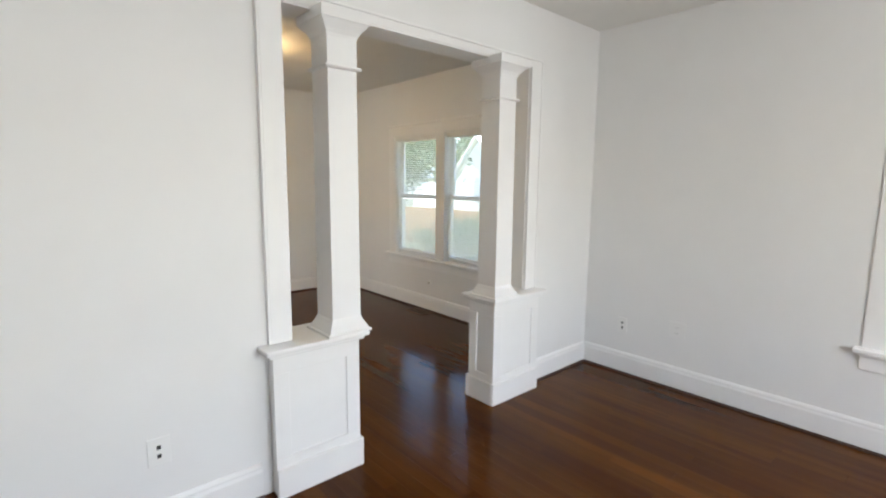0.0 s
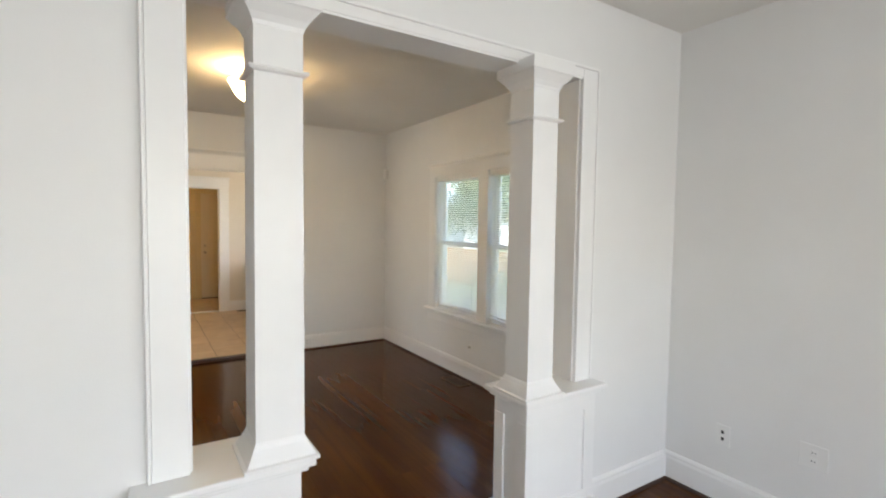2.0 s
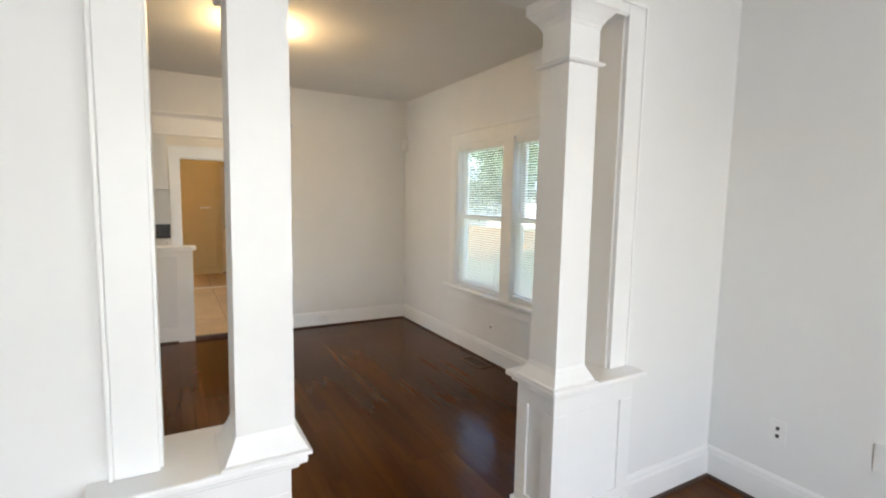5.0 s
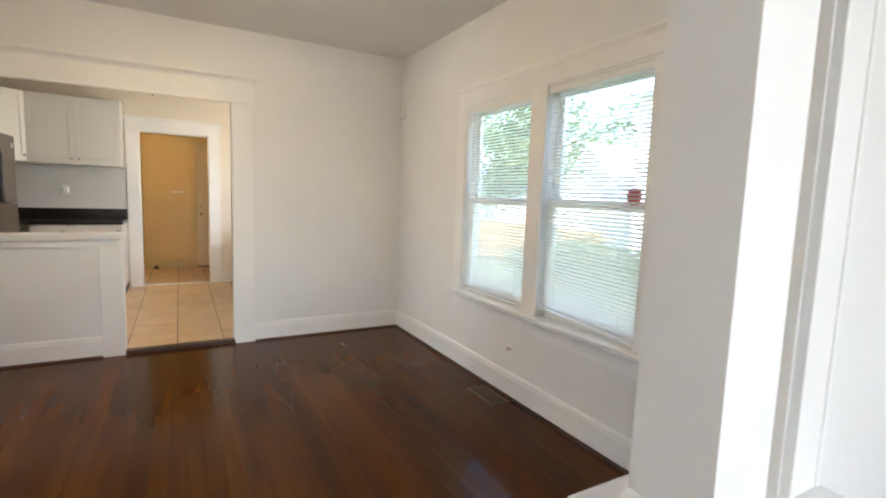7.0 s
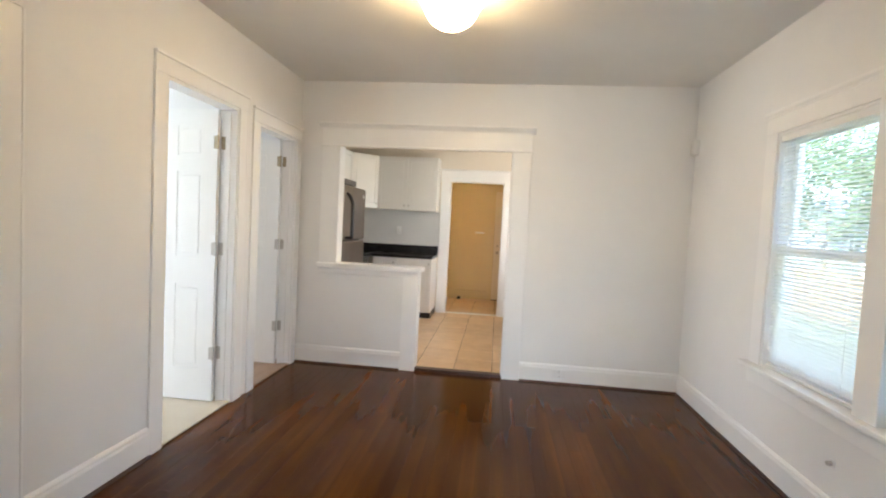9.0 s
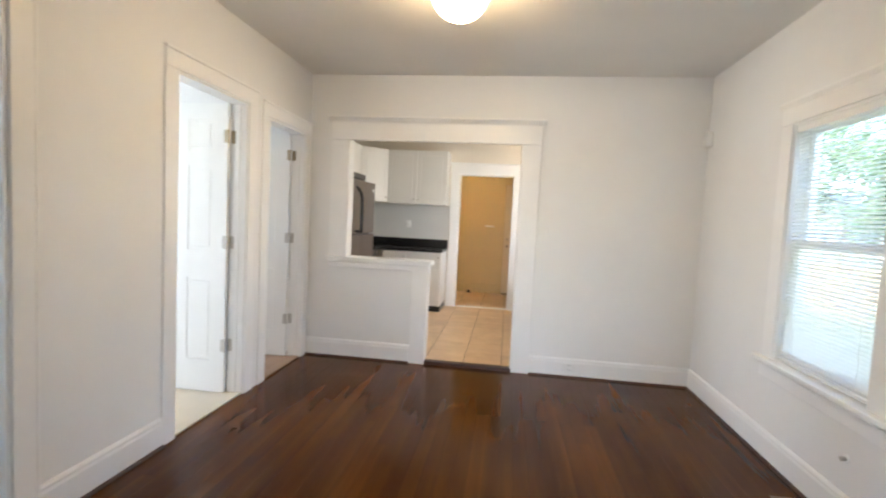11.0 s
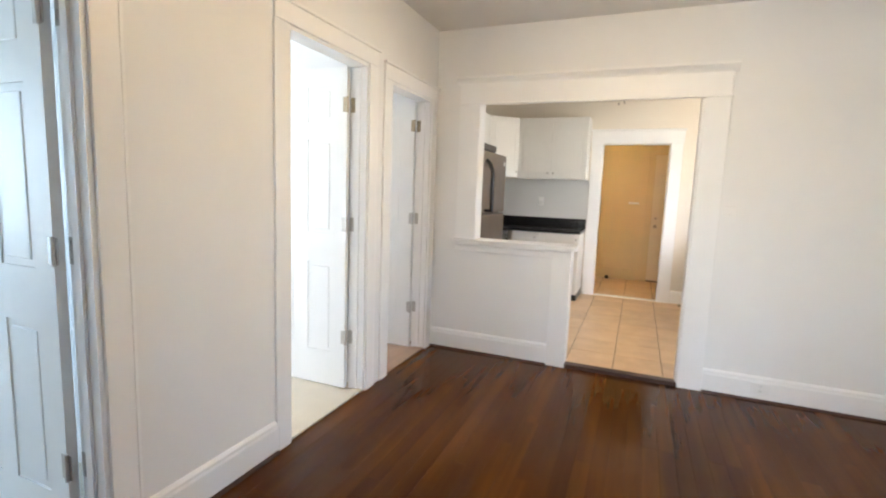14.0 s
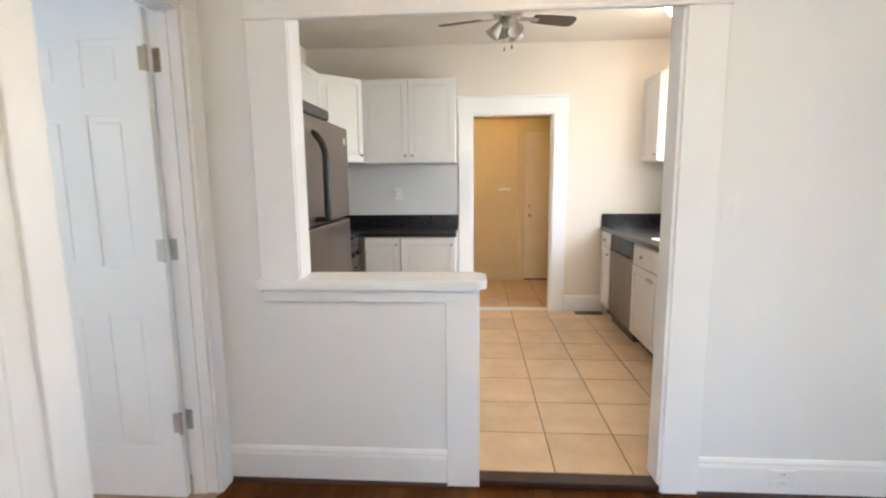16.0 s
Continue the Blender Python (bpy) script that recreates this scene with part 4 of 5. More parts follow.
part("upstand", solid(2.962, 3.648, 9.322, 9.349, 0.9365, 1.062, bevel=0.003), STONE, wt2)
part("upstand", solid(3.622, 3.649, 6.80, 9.32, 0.9365, 1.062, bevel=0.003), STONE, wt2)
snk = thing("sink", (3.29, 7.87, 0.75), "white enamel kitchen sink set in the counter", "sink")
kb = bmesh.new()
for dims in ((3.07, 3.51, 7.50, 7.535, 0.72, 0.944), (3.07, 3.51, 8.205, 8.24, 0.72, 0.944), (3.07, 3.105, 7.535, 8.205, 0.72, 0.944), (3.475, 3.51, 7.535, 8.205, 0.72, 0.944), (3.105, 3.475, 7.535, 8.205, 0.72, 0.74)):
    box(kb, *dims, 0.004)
part("basin", kb, PLASTIC, snk)
fb = bmesh.new()
pts = [(3.56, 7.87, 0.936), (3.56, 7.87, 1.12), (3.54, 7.87, 1.16), (3.49, 7.87, 1.18), (3.40, 7.87, 1.17), (3.37, 7.87, 1.13)]
for p, q in zip(pts, pts[1:]):
    rod(fb, p, q, 0.012, 10)
part("faucet", fb, NICKEL, snk, "curved nickel faucet", True)

dw = thing("dishwasher", (3.30, 8.685, KZ), "stainless dishwasher with a black control panel", "dishwasher")
part("body", solid(3.01, 3.60, 8.365, 9.005, KZ, 0.894), DARKSTEEL, dw)
part("door", solid(2.975, 3.012, 8.368, 9.002, 0.13, 0.735, bevel=0.004), STEEL, dw, "brushed steel door panel")
part("control_panel", solid(2.970, 3.012, 8.368, 9.002, 0.740, 0.890, bevel=0.006), BLACK, dw, "black control panel")
part("toe_kick", solid(3.05, 3.10, 8.37, 9.0, KZ + 0.002, 0.128), BLACK, dw)
hb = bmesh.new()
rod(hb, (2.955, 8.42, 0.752), (2.955, 8.95, 0.752), 0.009, 10)
rod(hb, (2.955, 8.44, 0.752), (2.975, 8.44, 0.752), 0.006, 8)
rod(hb, (2.955, 8.93, 0.752), (2.975, 8.93, 0.752), 0.006, 8)
part("handle", hb, BLACK, dw)

fr = thing("refrigerator", (0.40, 7.15, KZ), "stainless steel refrigerator with an arched handle", "refrigerator")
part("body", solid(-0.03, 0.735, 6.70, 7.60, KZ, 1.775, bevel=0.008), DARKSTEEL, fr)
part("upper_door", solid(0.742, 0.795, 6.70, 7.60, 1.185, 1.770, bevel=0.012), STEEL, fr, "brushed steel fresh-food door")
part("lower_door", solid(0.742, 0.795, 6.70, 7.60, 0.10, 1.170, bevel=0.012), STEEL, fr, "brushed steel lower door")
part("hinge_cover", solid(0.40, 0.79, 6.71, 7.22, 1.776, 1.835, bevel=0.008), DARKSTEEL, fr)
part("kick_grille", solid(0.70, 0.74, 6.71, 7.59, KZ + 0.002, 0.095, bevel=0.003), BLACK, fr)


def arched_handle(y, z0, z1):
    """One bowed tube standing off the door."""
    bm = bmesh.new()
    rings, n, r = [], 24, 0.019
    for i in range(n + 1):
        f = i / n
        rise = min(1.0, f / 0.30)
        x, z = 0.786 + 0.074 * math.sin(rise * math.pi / 2) ** 0.7, z1 + (z0 - z1) * f
        slope = -0.25 * math.cos(rise * math.pi / 2)
        lean = Vector((1, 0, -slope)).normalized()
        rings.append([bm.verts.new(Vector((x, y, z)) + lean * (r * math.cos(a)) + Vector((0, r * math.sin(a), 0))) for a in [math.pi * 2 * k / 10 for k in range(10)]])
    for lo, hi in zip(rings, rings[1:]):
        for i in range(10):
            j = (i + 1) % 10
            bm.faces.new([lo[i], lo[j], hi[j], hi[i]])
    bm.faces.new(rings[0])
    bm.faces.new(rings[-1])
    bmesh.ops.recalc_face_normals(bm, faces=bm.faces)
    return bm


part("handle", arched_handle(6.90, 1.205, 1.69), BLACK, fr, "dark arched door handle", True)
part("handle_foot", solid(0.794, 0.872, 6.884, 6.916, 1.200, 1.226, bevel=0.006), BLACK, fr)
part("badge", solid(0.7945, 0.7975, 7.49, 7.53, 1.66, 1.70, bevel=0.001), PLASTIC, fr)

rg = thing("range", (0.30, 8.0, KZ), "black kitchen range between refrigerator and corner", "range")
part("body", solid(-0.05, 0.60, 7.63, 8.385, KZ, 0.895, bevel=0.006), BLACK, rg)
part("oven_door", solid(0.602, 0.635, 7.645, 8.37, 0.22, 0.73, bevel=0.008), BLACK, rg)
part("control_strip", solid(0.602, 0.645, 7.645, 8.37, 0.74, 0.885, bevel=0.010), BLACK, rg)
part("cooktop", solid(-0.05, 0.65, 7.635, 8.38, 0.896, 0.918, bevel=0.006), BLACK, rg)
part("back_panel", solid(-0.055, 0.005, 7.635, 8.38, 0.919, 1.10, bevel=0.008), BLACK, rg)
for i in range(5):
    kb = bmesh.new()
    rod(kb, (0.645, 7.72 + i * 0.145, 0.815), (0.680, 7.72 + i * 0.145, 0.815), 0.021, 14, 0.017)
    part("knob", kb, BLACK, rg)
hb = bmesh.new()
rod(hb, (0.672, 7.68, 0.69), (0.672, 8.33, 0.69), 0.010, 10)
rod(hb, (0.635, 7.72, 0.69), (0.672, 7.72, 0.69), 0.007, 8)
rod(hb, (0.635, 8.29, 0.69), (0.672, 8.29, 0.69), 0.007, 8)
part("oven_handle", hb, BLACK, rg)
for yy in (7.83, 8.19):
    for xx in (0.16, 0.45):
        gb = bmesh.new()
        for k in range(4):
            a = radians(45 + 90 * k)
            rod(gb, (xx, yy, 0.932), (xx + 0.11 * math.cos(a), yy + 0.11 * math.sin(a), 0.932), 0.005, 6)
            rod(gb, (xx + 0.11 * math.cos(a), yy + 0.11 * math.sin(a), 0.918), (xx + 0.11 * math.cos(a), yy + 0.11 * math.sin(a), 0.934), 0.005, 6)
        part("burner_grate", gb, BLACK, rg)

bs = structure("trim", solid(-0.069, 1.490, 9.342, 9.3495, 1.0625, 1.589), GREYHALL, "pale grey backsplash panel above the counter", "backsplash")
wall_plate("outlet", (0.86, 9.342, 1.285), (0, -1, 0), "outlet", "white outlet plate on the backsplash", 0.075, 0.118)
pl = thing("plug_adapter", (0.86, 9.33, 1.26), "white plug adapter pushed into the outlet", "plug")
part("adapter", solid(0.835, 0.888, 9.292, 9.334, 1.255, 1.315, bevel=0.008), PLASTIC, pl)

# ceiling fan
fx, fy_ = 1.89, 7.89
fan = thing("ceiling_fan", (fx, fy_, 2.45), "ceiling fan with dark wooden blades and frosted lights", "ceiling fan")
part("canopy", loft([(2.675, 0.03), (2.685, 0.055), (2.730, 0.07)], fx, fy_, 20, 0), NICKEL, fan, "", True)
sb = bmesh.new()
rod(sb, (fx, fy_, 2.58), (fx, fy_, 2.70), 0.013)
part("downrod", sb, NICKEL, fan)
part("motor", loft([(2.50, 0.05), (2.505, 0.085), (2.525, 0.105), (2.565, 0.105), (2.585, 0.07), (2.595, 0.03)], fx, fy_, 24, 0), NICKEL, fan, "brushed nickel motor housing", True)
for k in range(5):
    m = pose(fx, fy_, 2.515, 0, 0, 18 + 72 * k) @ pose(0, 0, 0, -13, 0, 0)
    bb = bmesh.new()
    pts = [(0.19, -0.045), (0.30, -0.058), (0.47, -0.064), (0.50, -0.055), (0.515, -0.03), (0.515, 0.03), (0.50, 0.055), (0.47, 0.064), (0.30, 0.058), (0.19, 0.045)]
    lo, hi = [[bb.verts.new(m @ Vector((x, y, z))) for x, y in pts] for z in (-0.003, 0.003)]
    bb.faces.new(lo[::-1])
    bb.faces.new(hi)
    for i in range(len(pts)):
        j = (i + 1) % len(pts)
        bb.faces.new([lo[i], lo[j], hi[j], hi[i]])
    bl = part("blade", bb, BLADE, fan, "dark walnut fan blade")
    part("bracket", solid(0.07, 0.23, -0.022, 0.022, -0.010, -0.0035, bevel=0.002, m=m), NICKEL, bl)
part("light_kit", loft([(2.455, 0.03), (2.462, 0.05), (2.495, 0.055), (2.502, 0.05)], fx, fy_, 20, 0), NICKEL, fan, "", True)
for k in range(3):
    a = radians(-90 + 120 * k + 25)
    m = Matrix.Translation((fx + 0.05 * math.cos(a), fy_ + 0.05 * math.sin(a), 2.475)) @ Vector((math.cos(a) * 0.62, math.sin(a) * 0.62, -0.78)).to_track_quat("Z", "Y").to_matrix().to_4x4()
    sh = loft([(0.0, 0.020), (0.02, 0.024), (0.05, 0.034), (0.085, 0.046), (0.105, 0.056), (0.103, 0.053), (0.06, 0.032)], 0, 0, 20, 0)
    bmesh.ops.transform(sh, matrix=m, verts=sh.verts)
    part("light_shade", sh, SHADEGLASS, fan, "frosted bell glass shade", True)
for dx, zz in ((-0.025, 2.30), (0.028, 2.315)):
    cb = bmesh.new()
    rod(cb, (fx + dx, fy_ - 0.03, zz), (fx + dx, fy_ - 0.03, 2.46), 0.0012, 5)
    ch = part("pull_chain", cb, NICKEL, fan)
    kb = bmesh.new()
    rod(kb, (fx + dx, fy_ - 0.03, zz - 0.022), (fx + dx, fy_ - 0.03, zz), 0.005, 8)
    part("fob", kb, BLADE, ch)

fan.location.z += 0.03

# kitchen lamp, and a hall bulb added out of view to light the hall warmly
kl = thing("ceiling_light", (3.25, 8.35, 2.62), "lit dome ceiling light over the sink counter", "ceiling light")
part("base", loft([(2.742, 0.13), (2.760, 0.14)], 3.25, 8.35, 24, 0), NICKEL, kl, "", True)
part("dome", loft([(2.655, 0.015), (2.66, 0.05), (2.68, 0.085), (2.71, 0.112), (2.741, 0.125)], 3.25, 8.35, 24, 0), KBOWL, kl, "glowing warm glass dome", True)
hl = thing("ceiling_light", (1.42, 9.64, 2.075), "unseen warm bulb added to light the back hall", "ceiling light")
part("socket", loft([(2.175, 0.03), (2.19, 0.05), (2.235, 0.055)], 1.42, 9.64, 18, 0), PLASTIC, hl, "", True)
part("bulb", loft([(2.075, 0.008), (2.08, 0.02), (2.10, 0.031), (2.125, 0.03), (2.155, 0.018), (2.175, 0.014)], 1.42, 9.64, 18, 0), HBULB, hl, "glowing bulb", True)

# back hall door
hd = thing("door_4", (2.70, 10.95, KZ), "cream back door with brass deadbolt and knob, closed", "door", kind="structure")
part("casing", solid(2.245, 2.335, 10.928, 10.95, 0.025, 2.06, bevel=0.003), CREAM, hd)
part("casing", solid(3.09, 3.18, 10.928, 10.95, 0.025, 2.06, bevel=0.003), CREAM, hd)
part("casing", solid(2.235, 3.19, 10.926, 10.95, 2.06, 2.155, bevel=0.003), CREAM, hd)
bm = bmesh.new()
box(bm, 2.3355, 3.0895, 10.965, 11.0, 0.0445, 2.0595, 0.002)
for z0, z1 in ((0.16, 0.85), (1.02, 1.93)):
    for a, b in ((2.44, 2.685), (2.745, 2.99)):
        box(bm, a, b, 10.961, 10.966, z0, z1, 0.003)
leaf = part("door_leaf", bm, BACKDOOR, hd, "cream panelled door leaf")
for dims in ((2.336, 2.36, 11.0005, 11.03, 0.045, 2.059), (3.065, 3.089, 11.0005, 11.03, 0.045, 2.059), (2.3605, 3.0645, 11.0005, 11.03, 2.03, 2.059)):
    part("door_stop", solid(*dims), CREAM, hd)
part("threshold", solid(2.335, 3.09, 10.93, 11.0, 0.0305, 0.044), SHOE, hd)
for z, r in ((0.93, 0.027), (1.06, 0.022)):
    kb = bmesh.new()
    rod(kb, (2.40, 10.967, z), (2.40, 10.945, z), r * 0.9, 14)
    if r > 0.025:
        rod(kb, (2.40, 10.95, z), (2.40, 10.92, z), 0.010, 10)
        ball(kb, (2.40, 10.905, z), 0.027, 14)
    part("door_knob" if r > 0.025 else "deadbolt", kb, BRASS, leaf, "worn brass hardware")
rk = thing("key_rack", (2.06, 10.94, 1.27), "small pale key rack on the hall wall", "key rack")
part("board", solid(1.98, 2.14, 10.936, 10.949, 1.275, 1.305, bevel=0.002), PLASTIC, rk)
for i in range(3):
    kb = bmesh.new()
    rod(kb, (2.01 + i * 0.05, 10.936, 1.285), (2.01 + i * 0.05, 10.915, 1.278), 0.004, 6)
    part("hook", kb, NICKEL, rk)
ds = thing("door_stop", (1.73, 10.90, KZ), "small dark rubber door stop on the hall floor", "door stop")
part("wedge", loft([(KZ + 0.0005, 0.035), (KZ + 0.03, 0.03), (KZ + 0.05, 0.018)], 1.73, 10.89, 12, 0), BLACK, ds)

# ---- outdoors, seen through the windows ----
def leaves(name, centre, radii, count, size, parent, seed):
    """A crown of many small leaves gathered in clumps."""
    rng = random.Random(seed)
    clumps = []
    for _ in range(26):
        v = Vector((rng.gauss(0, 1), rng.gauss(0, 1), rng.gauss(0, 1))).normalized() * rng.uniform(0.35, 0.95)
        clumps.append(Vector((v.x * radii[0], v.y * radii[1], v.z * radii[2])))
    verts, faces = [], []
    for _ in range(count):
        c = rng.choice(clumps)
        p = Vector(centre) + c + Vector((rng.gauss(0, 1) * radii[0], rng.gauss(0, 1) * radii[1], rng.gauss(0, 1) * radii[2])) * 0.17
        rot = Euler((rng.uniform(0, 6.3), rng.uniform(0, 6.3), rng.uniform(0, 6.3))).to_matrix()
        s = size * rng.uniform(0.6, 1.4)
        k = len(verts)
        for q in ((-0.5, 0, 0), (0, -0.28, 0.06), (0.5, 0, 0), (0, 0.28, 0.06)):
            verts.append(tuple(p + rot @ (Vector(q) * s)))
        faces.append((k, k + 1, k + 2, k + 3))
    me = bpy.data.meshes.new(name)
    me.from_pydata([tuple(Vector(v) - ORG[parent]) for v in verts], [], faces)
    me.materials.append(LEAF)
    ob = new(name, me)
    ob.parent = parent
    return ob


def tree(x, y, high, radii, seed, label, count=4200, size=0.34):
    t = thing("tree", (x, y, -0.70), label, "tree", "garden trees")
    rng = random.Random(seed)
    bm = bmesh.new()
    prev, r = Vector((x, y, -0.72)), 0.20
    fork = high - radii[2] * 0.9
    for i in range(5):
        q = Vector((x + rng.uniform(-0.15, 0.15), y + rng.uniform(-0.15, 0.15), -0.7 + (fork + 0.7) * (i + 1) / 5))
        rod(bm, prev, q, r, 10, r * 0.88)
        prev, r = q, r * 0.88
    part("trunk", bm, BARK, t)
    for k in range(6):
        a = radians(60 * k + rng.uniform(-20, 20))
        lb = bmesh.new()
        mid = prev + Vector((math.cos(a) * radii[0] * 0.35, math.sin(a) * radii[1] * 0.35, radii[2] * 0.5))
        tip = prev + Vector((math.cos(a) * radii[0] * 0.75, math.sin(a) * radii[1] * 0.75, radii[2] * rng.uniform(0.8, 1.3)))
        rod(lb, prev, mid, 0.08, 8, 0.05)
        rod(lb, mid, tip, 0.05, 8, 0.015)
        part("limb", lb, BARK, t)
    leaves("crown", (x, y, high), radii, count, size, t, seed)


tree(21, 23, 4.4, (4.6, 5.4, 3.5), 3, "leafy green shade tree behind the fence", 9000, 0.26)
tree(22, 33, 4.8, (5.0, 6.0, 3.6), 5, "leafy green tree beyond the neighbouring house", 9000, 0.26)


def shrub(x, y, radii, seed, label):
    s = thing("shrub", (x, y, -0.70), label, "shrub", "garden shrubs")
    rng = random.Random(seed)
    bm = bmesh.new()
    for k in range(7):
        a = rng.uniform(0, 6.28)
        rod(bm, (x, y, -0.72), (x + math.cos(a) * radii[0] * 0.6, y + math.sin(a) * radii[1] * 0.6, -0.7 + radii[2] * 1.5), 0.02, 6, 0.006)
    part("stems", bm, BARK, s)
    leaves("crown", (x, y, -0.70 + radii[2]), radii, 2400, 0.12, s, seed)


shrub(8.6, 8.0, (1.1, 1.2, 0.75), 11, "dense green shrub in the side yard")
shrub(9.4, 9.9, (1.0, 1.1, 0.62), 12, "dense green shrub by the fence")
shrub(8.3, 6.1, (0.9, 1.0, 0.66), 13, "dense green shrub in the side yard")


def house(x0, x1, y0, y1, eave, ridge, label, along_x=True, roof=ROOFING):
    h = thing("house", ((x0 + x1) / 2, (y0 + y1) / 2, -0.70), label, "house", "neighbouring houses")
    bm = bmesh.new()
    box(bm, x0, x1, y0, y1, -0.72, eave)
    ym, xm = (y0 + y1) / 2, (x0 + x1) / 2
    if along_x:
        tri = [((x0, y0, eave), (x0, y1, eave), (x0, ym, ridge)), ((x1, y0, eave), (x1, y1, eave), (x1, ym, ridge))]
    else:
        tri = [((x0, y0, eave), (x1, y0, eave), (xm, y0, ridge)), ((x0, y1, eave), (x1, y1, eave), (xm, y1, ridge))]
    for t in tri:
        bm.faces.new([bm.verts.new(p) for p in t])
    part("wall", bm, SIDING, h)
    rb = bmesh.new()
    o = 0.35
    for s in (0, 1):
        if along_x:
            ya = y0 - o if s == 0 else y1 + o
            lo = eave - o * (ridge - eave) / (ym - y0)
            pts = [(x0 - o, ya, lo), (x1 + o, ya, lo), (x1 + o, ym, ridge), (x0 - o, ym, ridge)]
        else:
            xa = x0 - o if s == 0 else x1 + o
            lo = eave - o * (ridge - eave) / (xm - x0)
            pts = [(xa, y0 - o, lo), (xa, y1 + o, lo), (xm, y1 + o, ridge), (xm, y0 - o, ridge)]
        a = [rb.verts.new((p[0], p[1], p[2] + 0.03)) for p in pts]
        b = [rb.verts.new((p[0], p[1], p[2] + 0.15)) for p in pts]
        rb.faces.new(a[::-1])
        rb.faces.new(b)
        for i in range(4):
            j = (i + 1) % 4
            rb.faces.new([a[i], a[j], b[j], b[i]])
    bmesh.ops.recalc_face_normals(rb, faces=rb.faces)
    part("roof", rb, roof, h, "blue-grey shingle roof")
    n = max(1, int((y1 - y0) / 2.6))
    for i in range(n):
        yy = y0 + (y1 - y0) * (i + 0.5) / n
        wd = part("window", solid(x0 - 0.03, x0 + 0.02, yy - 0.45, yy + 0.45, 0.5, 1.9), SIDING, h)
        part("pane", solid(x0 - 0.034, x0 - 0.0305, yy - 0.38, yy + 0.38, 0.57, 1.83), FARGLASS, wd)
    return h


house(24, 33, 33.0, 42.5, 2.1, 4.3, "pale house with a blue-grey shingle roof", True)
house(19, 27, 16.2, 20.2, 1.7, 3.9, "small white gabled house across the yard", True, SIDING)
house(17, 26, 8.5, 14.2, 5.3, 7.2, "tall white sided house with a deep eave", False)

fence = thing("fence", (11.5, 15, -0.70), "weathered cedar board fence along the side yard", "fence")
rng = random.Random(4)
me = None
for i in range(100):
    yy = 10.5 + i * 0.152
    if me is None:
        o = part("board", solid(11.49, 11.512, yy, yy + 0.14, -0.68, 0.62, bevel=0.004), FENCE, fence)
        me, base = o.data, o.location.copy()
    else:
        o = new("board", me)
        o.parent = fence
        o.location = base + Vector((rng.uniform(-0.004, 0.004), i * 0.152, rng.uniform(-0.015, 0.015)))
for z in (-0.3, 0.35):
    part("rail", solid(11.515, 11.555, 10.4, 25.8, z, z + 0.09), FENCE, fence)

# ---- floor pieces last ----
rng = random.Random(21)
PW = 0.0826


def plank_data(variant, length):
    """Vertices and faces of one strip, its top edges eased and a hair uneven."""
    r = random.Random(variant)
    w = PW - 0.0003
    a, b = r.uniform(-0.00003, 0.00003), r.uniform(-0.00003, 0.00003)
    e = 0.0004
    sec = [(0, -0.013), (0, -e + a), (e, a), (w / 2, (a + b) / 2 - 0.00002), (w - e, b), (w, -e + b), (w, -0.013)]
    verts = [(x, y, z) for y in (0, length) for x, z in sec]
    n = len(sec)
    faces = [(i, i + 1, n + i + 1, n + i) for i in range(n - 1)] + [tuple(range(n)), tuple(range(2 * n - 1, n - 1, -1))]
    return verts, faces


PLANKMESH = {}


def plank_mesh(variant, length):
    k = (variant, length)
    if k not in PLANKMESH:
        me = bpy.data.meshes.new("plank")
        v, f = plank_data(variant, length)
        me.from_pydata(v, [], f)
        me.materials.append(PLANK)
        PLANKMESH[k] = me
    return PLANKMESH[k]


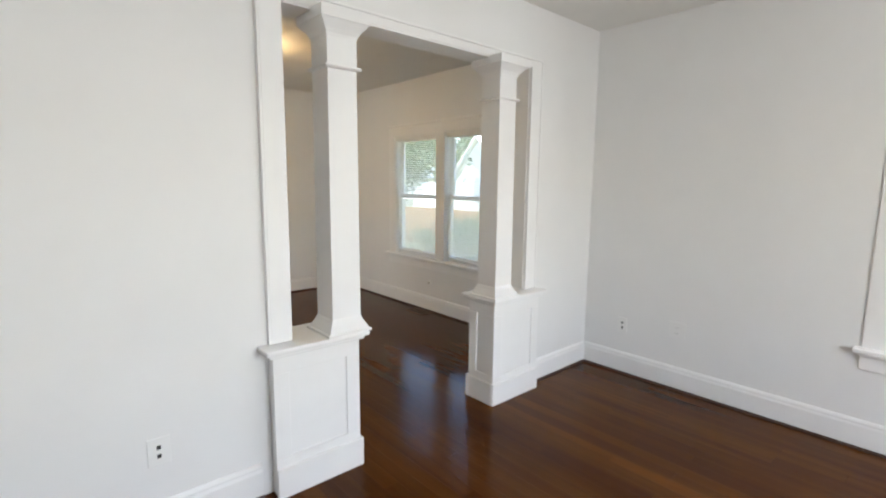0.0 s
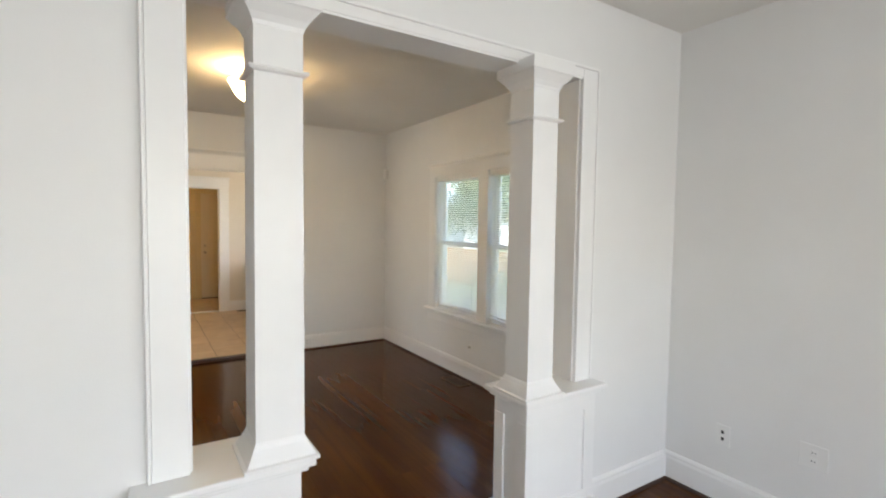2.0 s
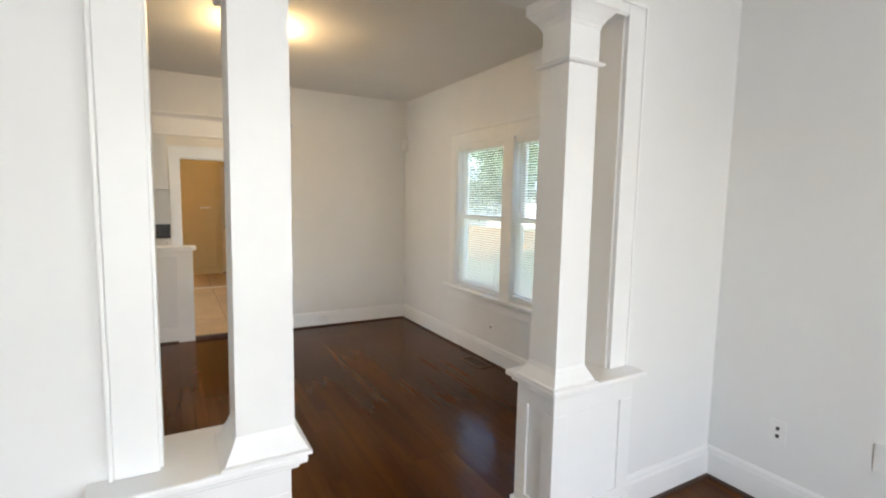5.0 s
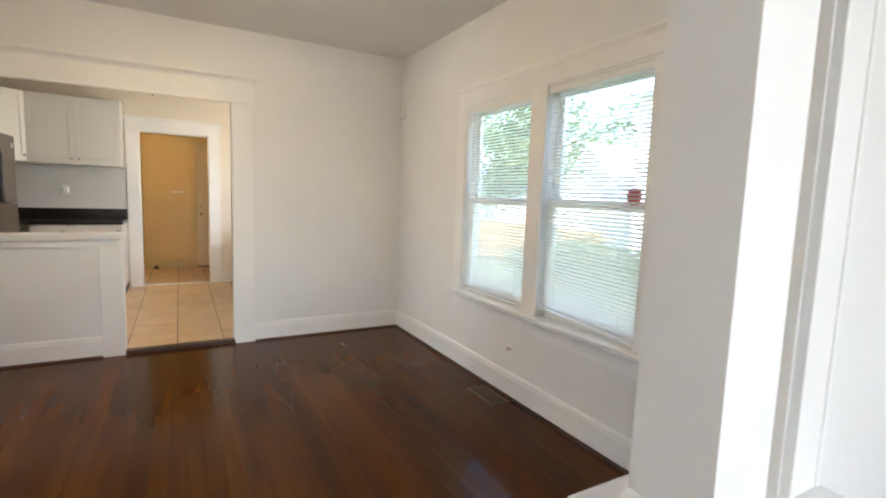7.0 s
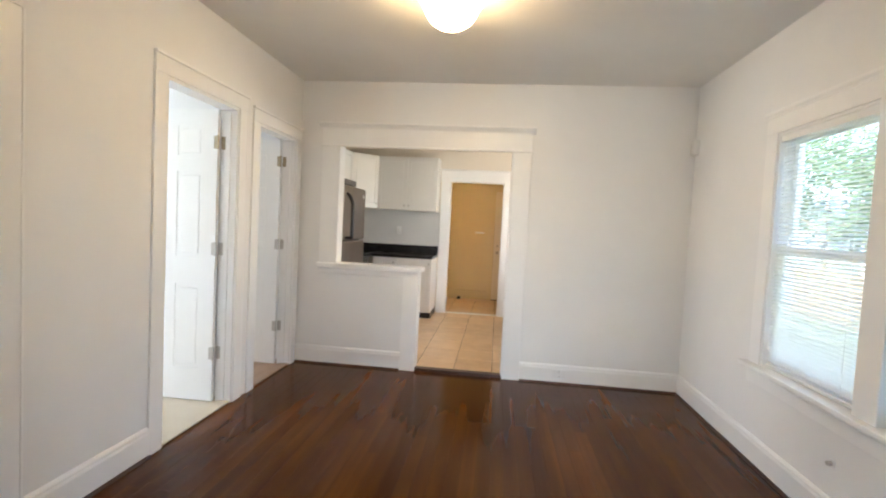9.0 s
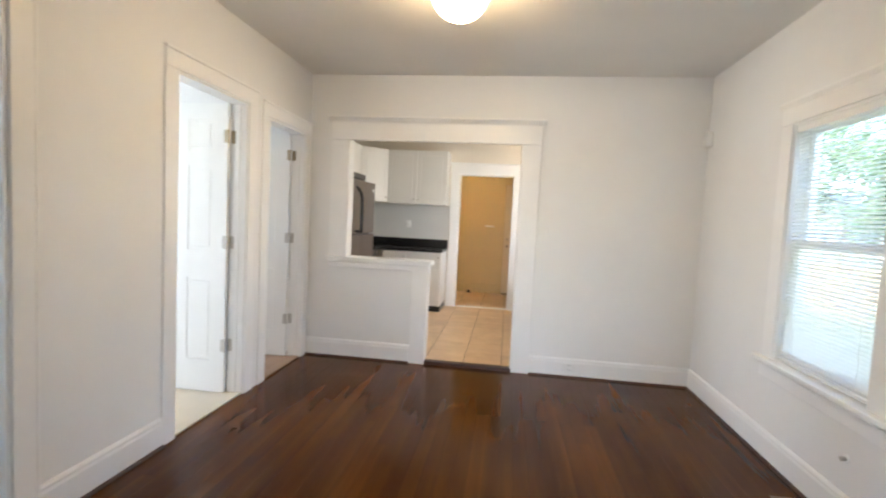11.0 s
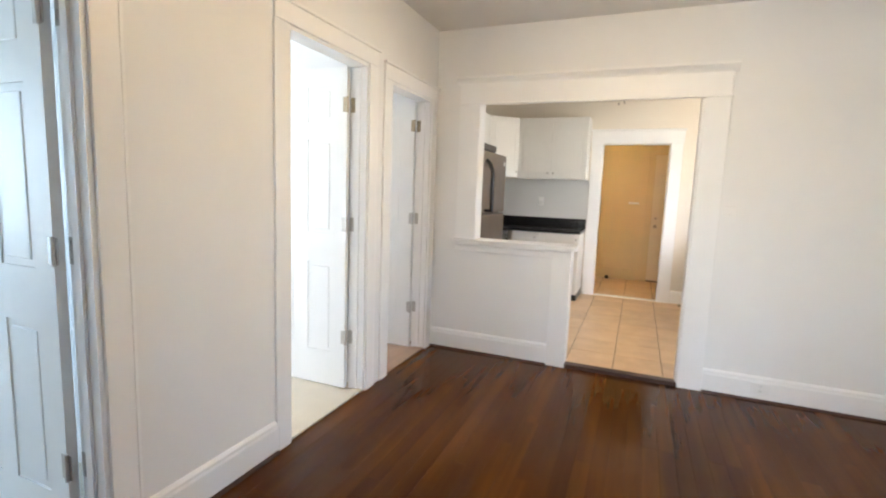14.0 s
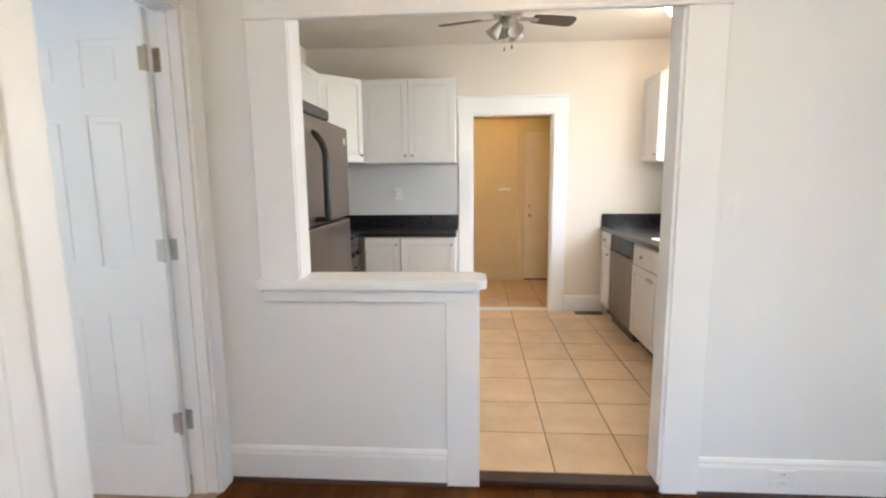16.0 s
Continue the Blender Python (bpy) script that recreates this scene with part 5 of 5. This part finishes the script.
# strips of the dining room, one object each; the front room's strips are joined
STARTS = []
for col_i in range(44):
    x = 0.441 + col_i * PW
    if x > 4.05:
        break
    y = 2.36 - rng.choice((0.0, 0.30, 0.60, 0.90, 1.2))
    STARTS.append((x, y))
    while y < 6.38:
        length = rng.choice((0.9, 1.2, 1.5, 1.8, 2.1))
        if 6.40 - (y + length) < 0.3:
            length = round(6.400 - y, 3)
        o = new("plank", plank_mesh(rng.randrange(8), length))
        o.parent = floor
        o.location = Vector((x, y, 0)) - ORG[floor]
        y += length + 0.0008
STARTS += [(0.441 - k * PW, 2.39) for k in range(1, 20)]
verts, faces = [], []
for x, stop in STARTS:
    y = stop - 0.0008
    while y > -2.59:
        length = min(rng.choice((0.9, 1.2, 1.5, 1.8, 2.1)), y + 2.60)
        v, f = plank_data(rng.randrange(8), length)
        k = len(verts)
        verts += [(p[0] + x, p[1] + y - length, p[2]) for p in v]
        faces += [tuple(i + k for i in q) for q in f]
        y -= length + 0.0008
me = bpy.data.meshes.new("planks")
me.from_pydata([tuple(Vector(v) - ORG[floor]) for v in verts], [], faces)
me.materials.append(PLANKS)
rest = new("planks", me)
rest.parent = floor
rest["kind"] = "stuff"

# kitchen and hall tiles
TP = 0.367
tile_bm = bmesh.new()
box(tile_bm, 0, TP - 0.007, 0, TP - 0.007, -0.006, 0.006, 0.0018)
tile_me = bpy.data.meshes.new("tile")
tile_bm.to_mesh(tile_me)
tile_bm.free()
tile_me.materials.append(TILE)


def cut_tile(w, d):
    bm = solid(0, w, 0, d, -0.006, 0.006, bevel=0.0018)
    me = bpy.data.meshes.new("tile")
    bm.to_mesh(me)
    bm.free()
    me.materials.append(TILE)
    return me


for i in range(-6, 5):
    for j in range(-2, 12):
        x0, y0 = 2.047 + i * TP, 6.842 + j * TP
        x1, y1 = x0 + TP - 0.007, y0 + TP - 0.007
        lo_x, hi_x = (-0.07, 3.65) if y0 < 9.40 else (1.20, 3.20)
        a, b, c, d = max(x0, lo_x), min(x1, hi_x), max(y0, 6.48), min(y1, 10.95)
        if y0 < 9.40:
            d = min(d, 9.349)
        elif y0 < 9.48:
            c = max(c, 9.471)
        if b - a < 0.03 or d - c < 0.03:
            continue
        whole = abs(b - a - (TP - 0.007)) < 1e-4 and abs(d - c - (TP - 0.007)) < 1e-4
        o = new("tile", tile_me if whole else cut_tile(b - a, d - c))
        o.parent = kfloor
        o.location = Vector((a, c, 0.0245 + rng.uniform(-0.0004, 0.0004))) - ORG[kfloor]
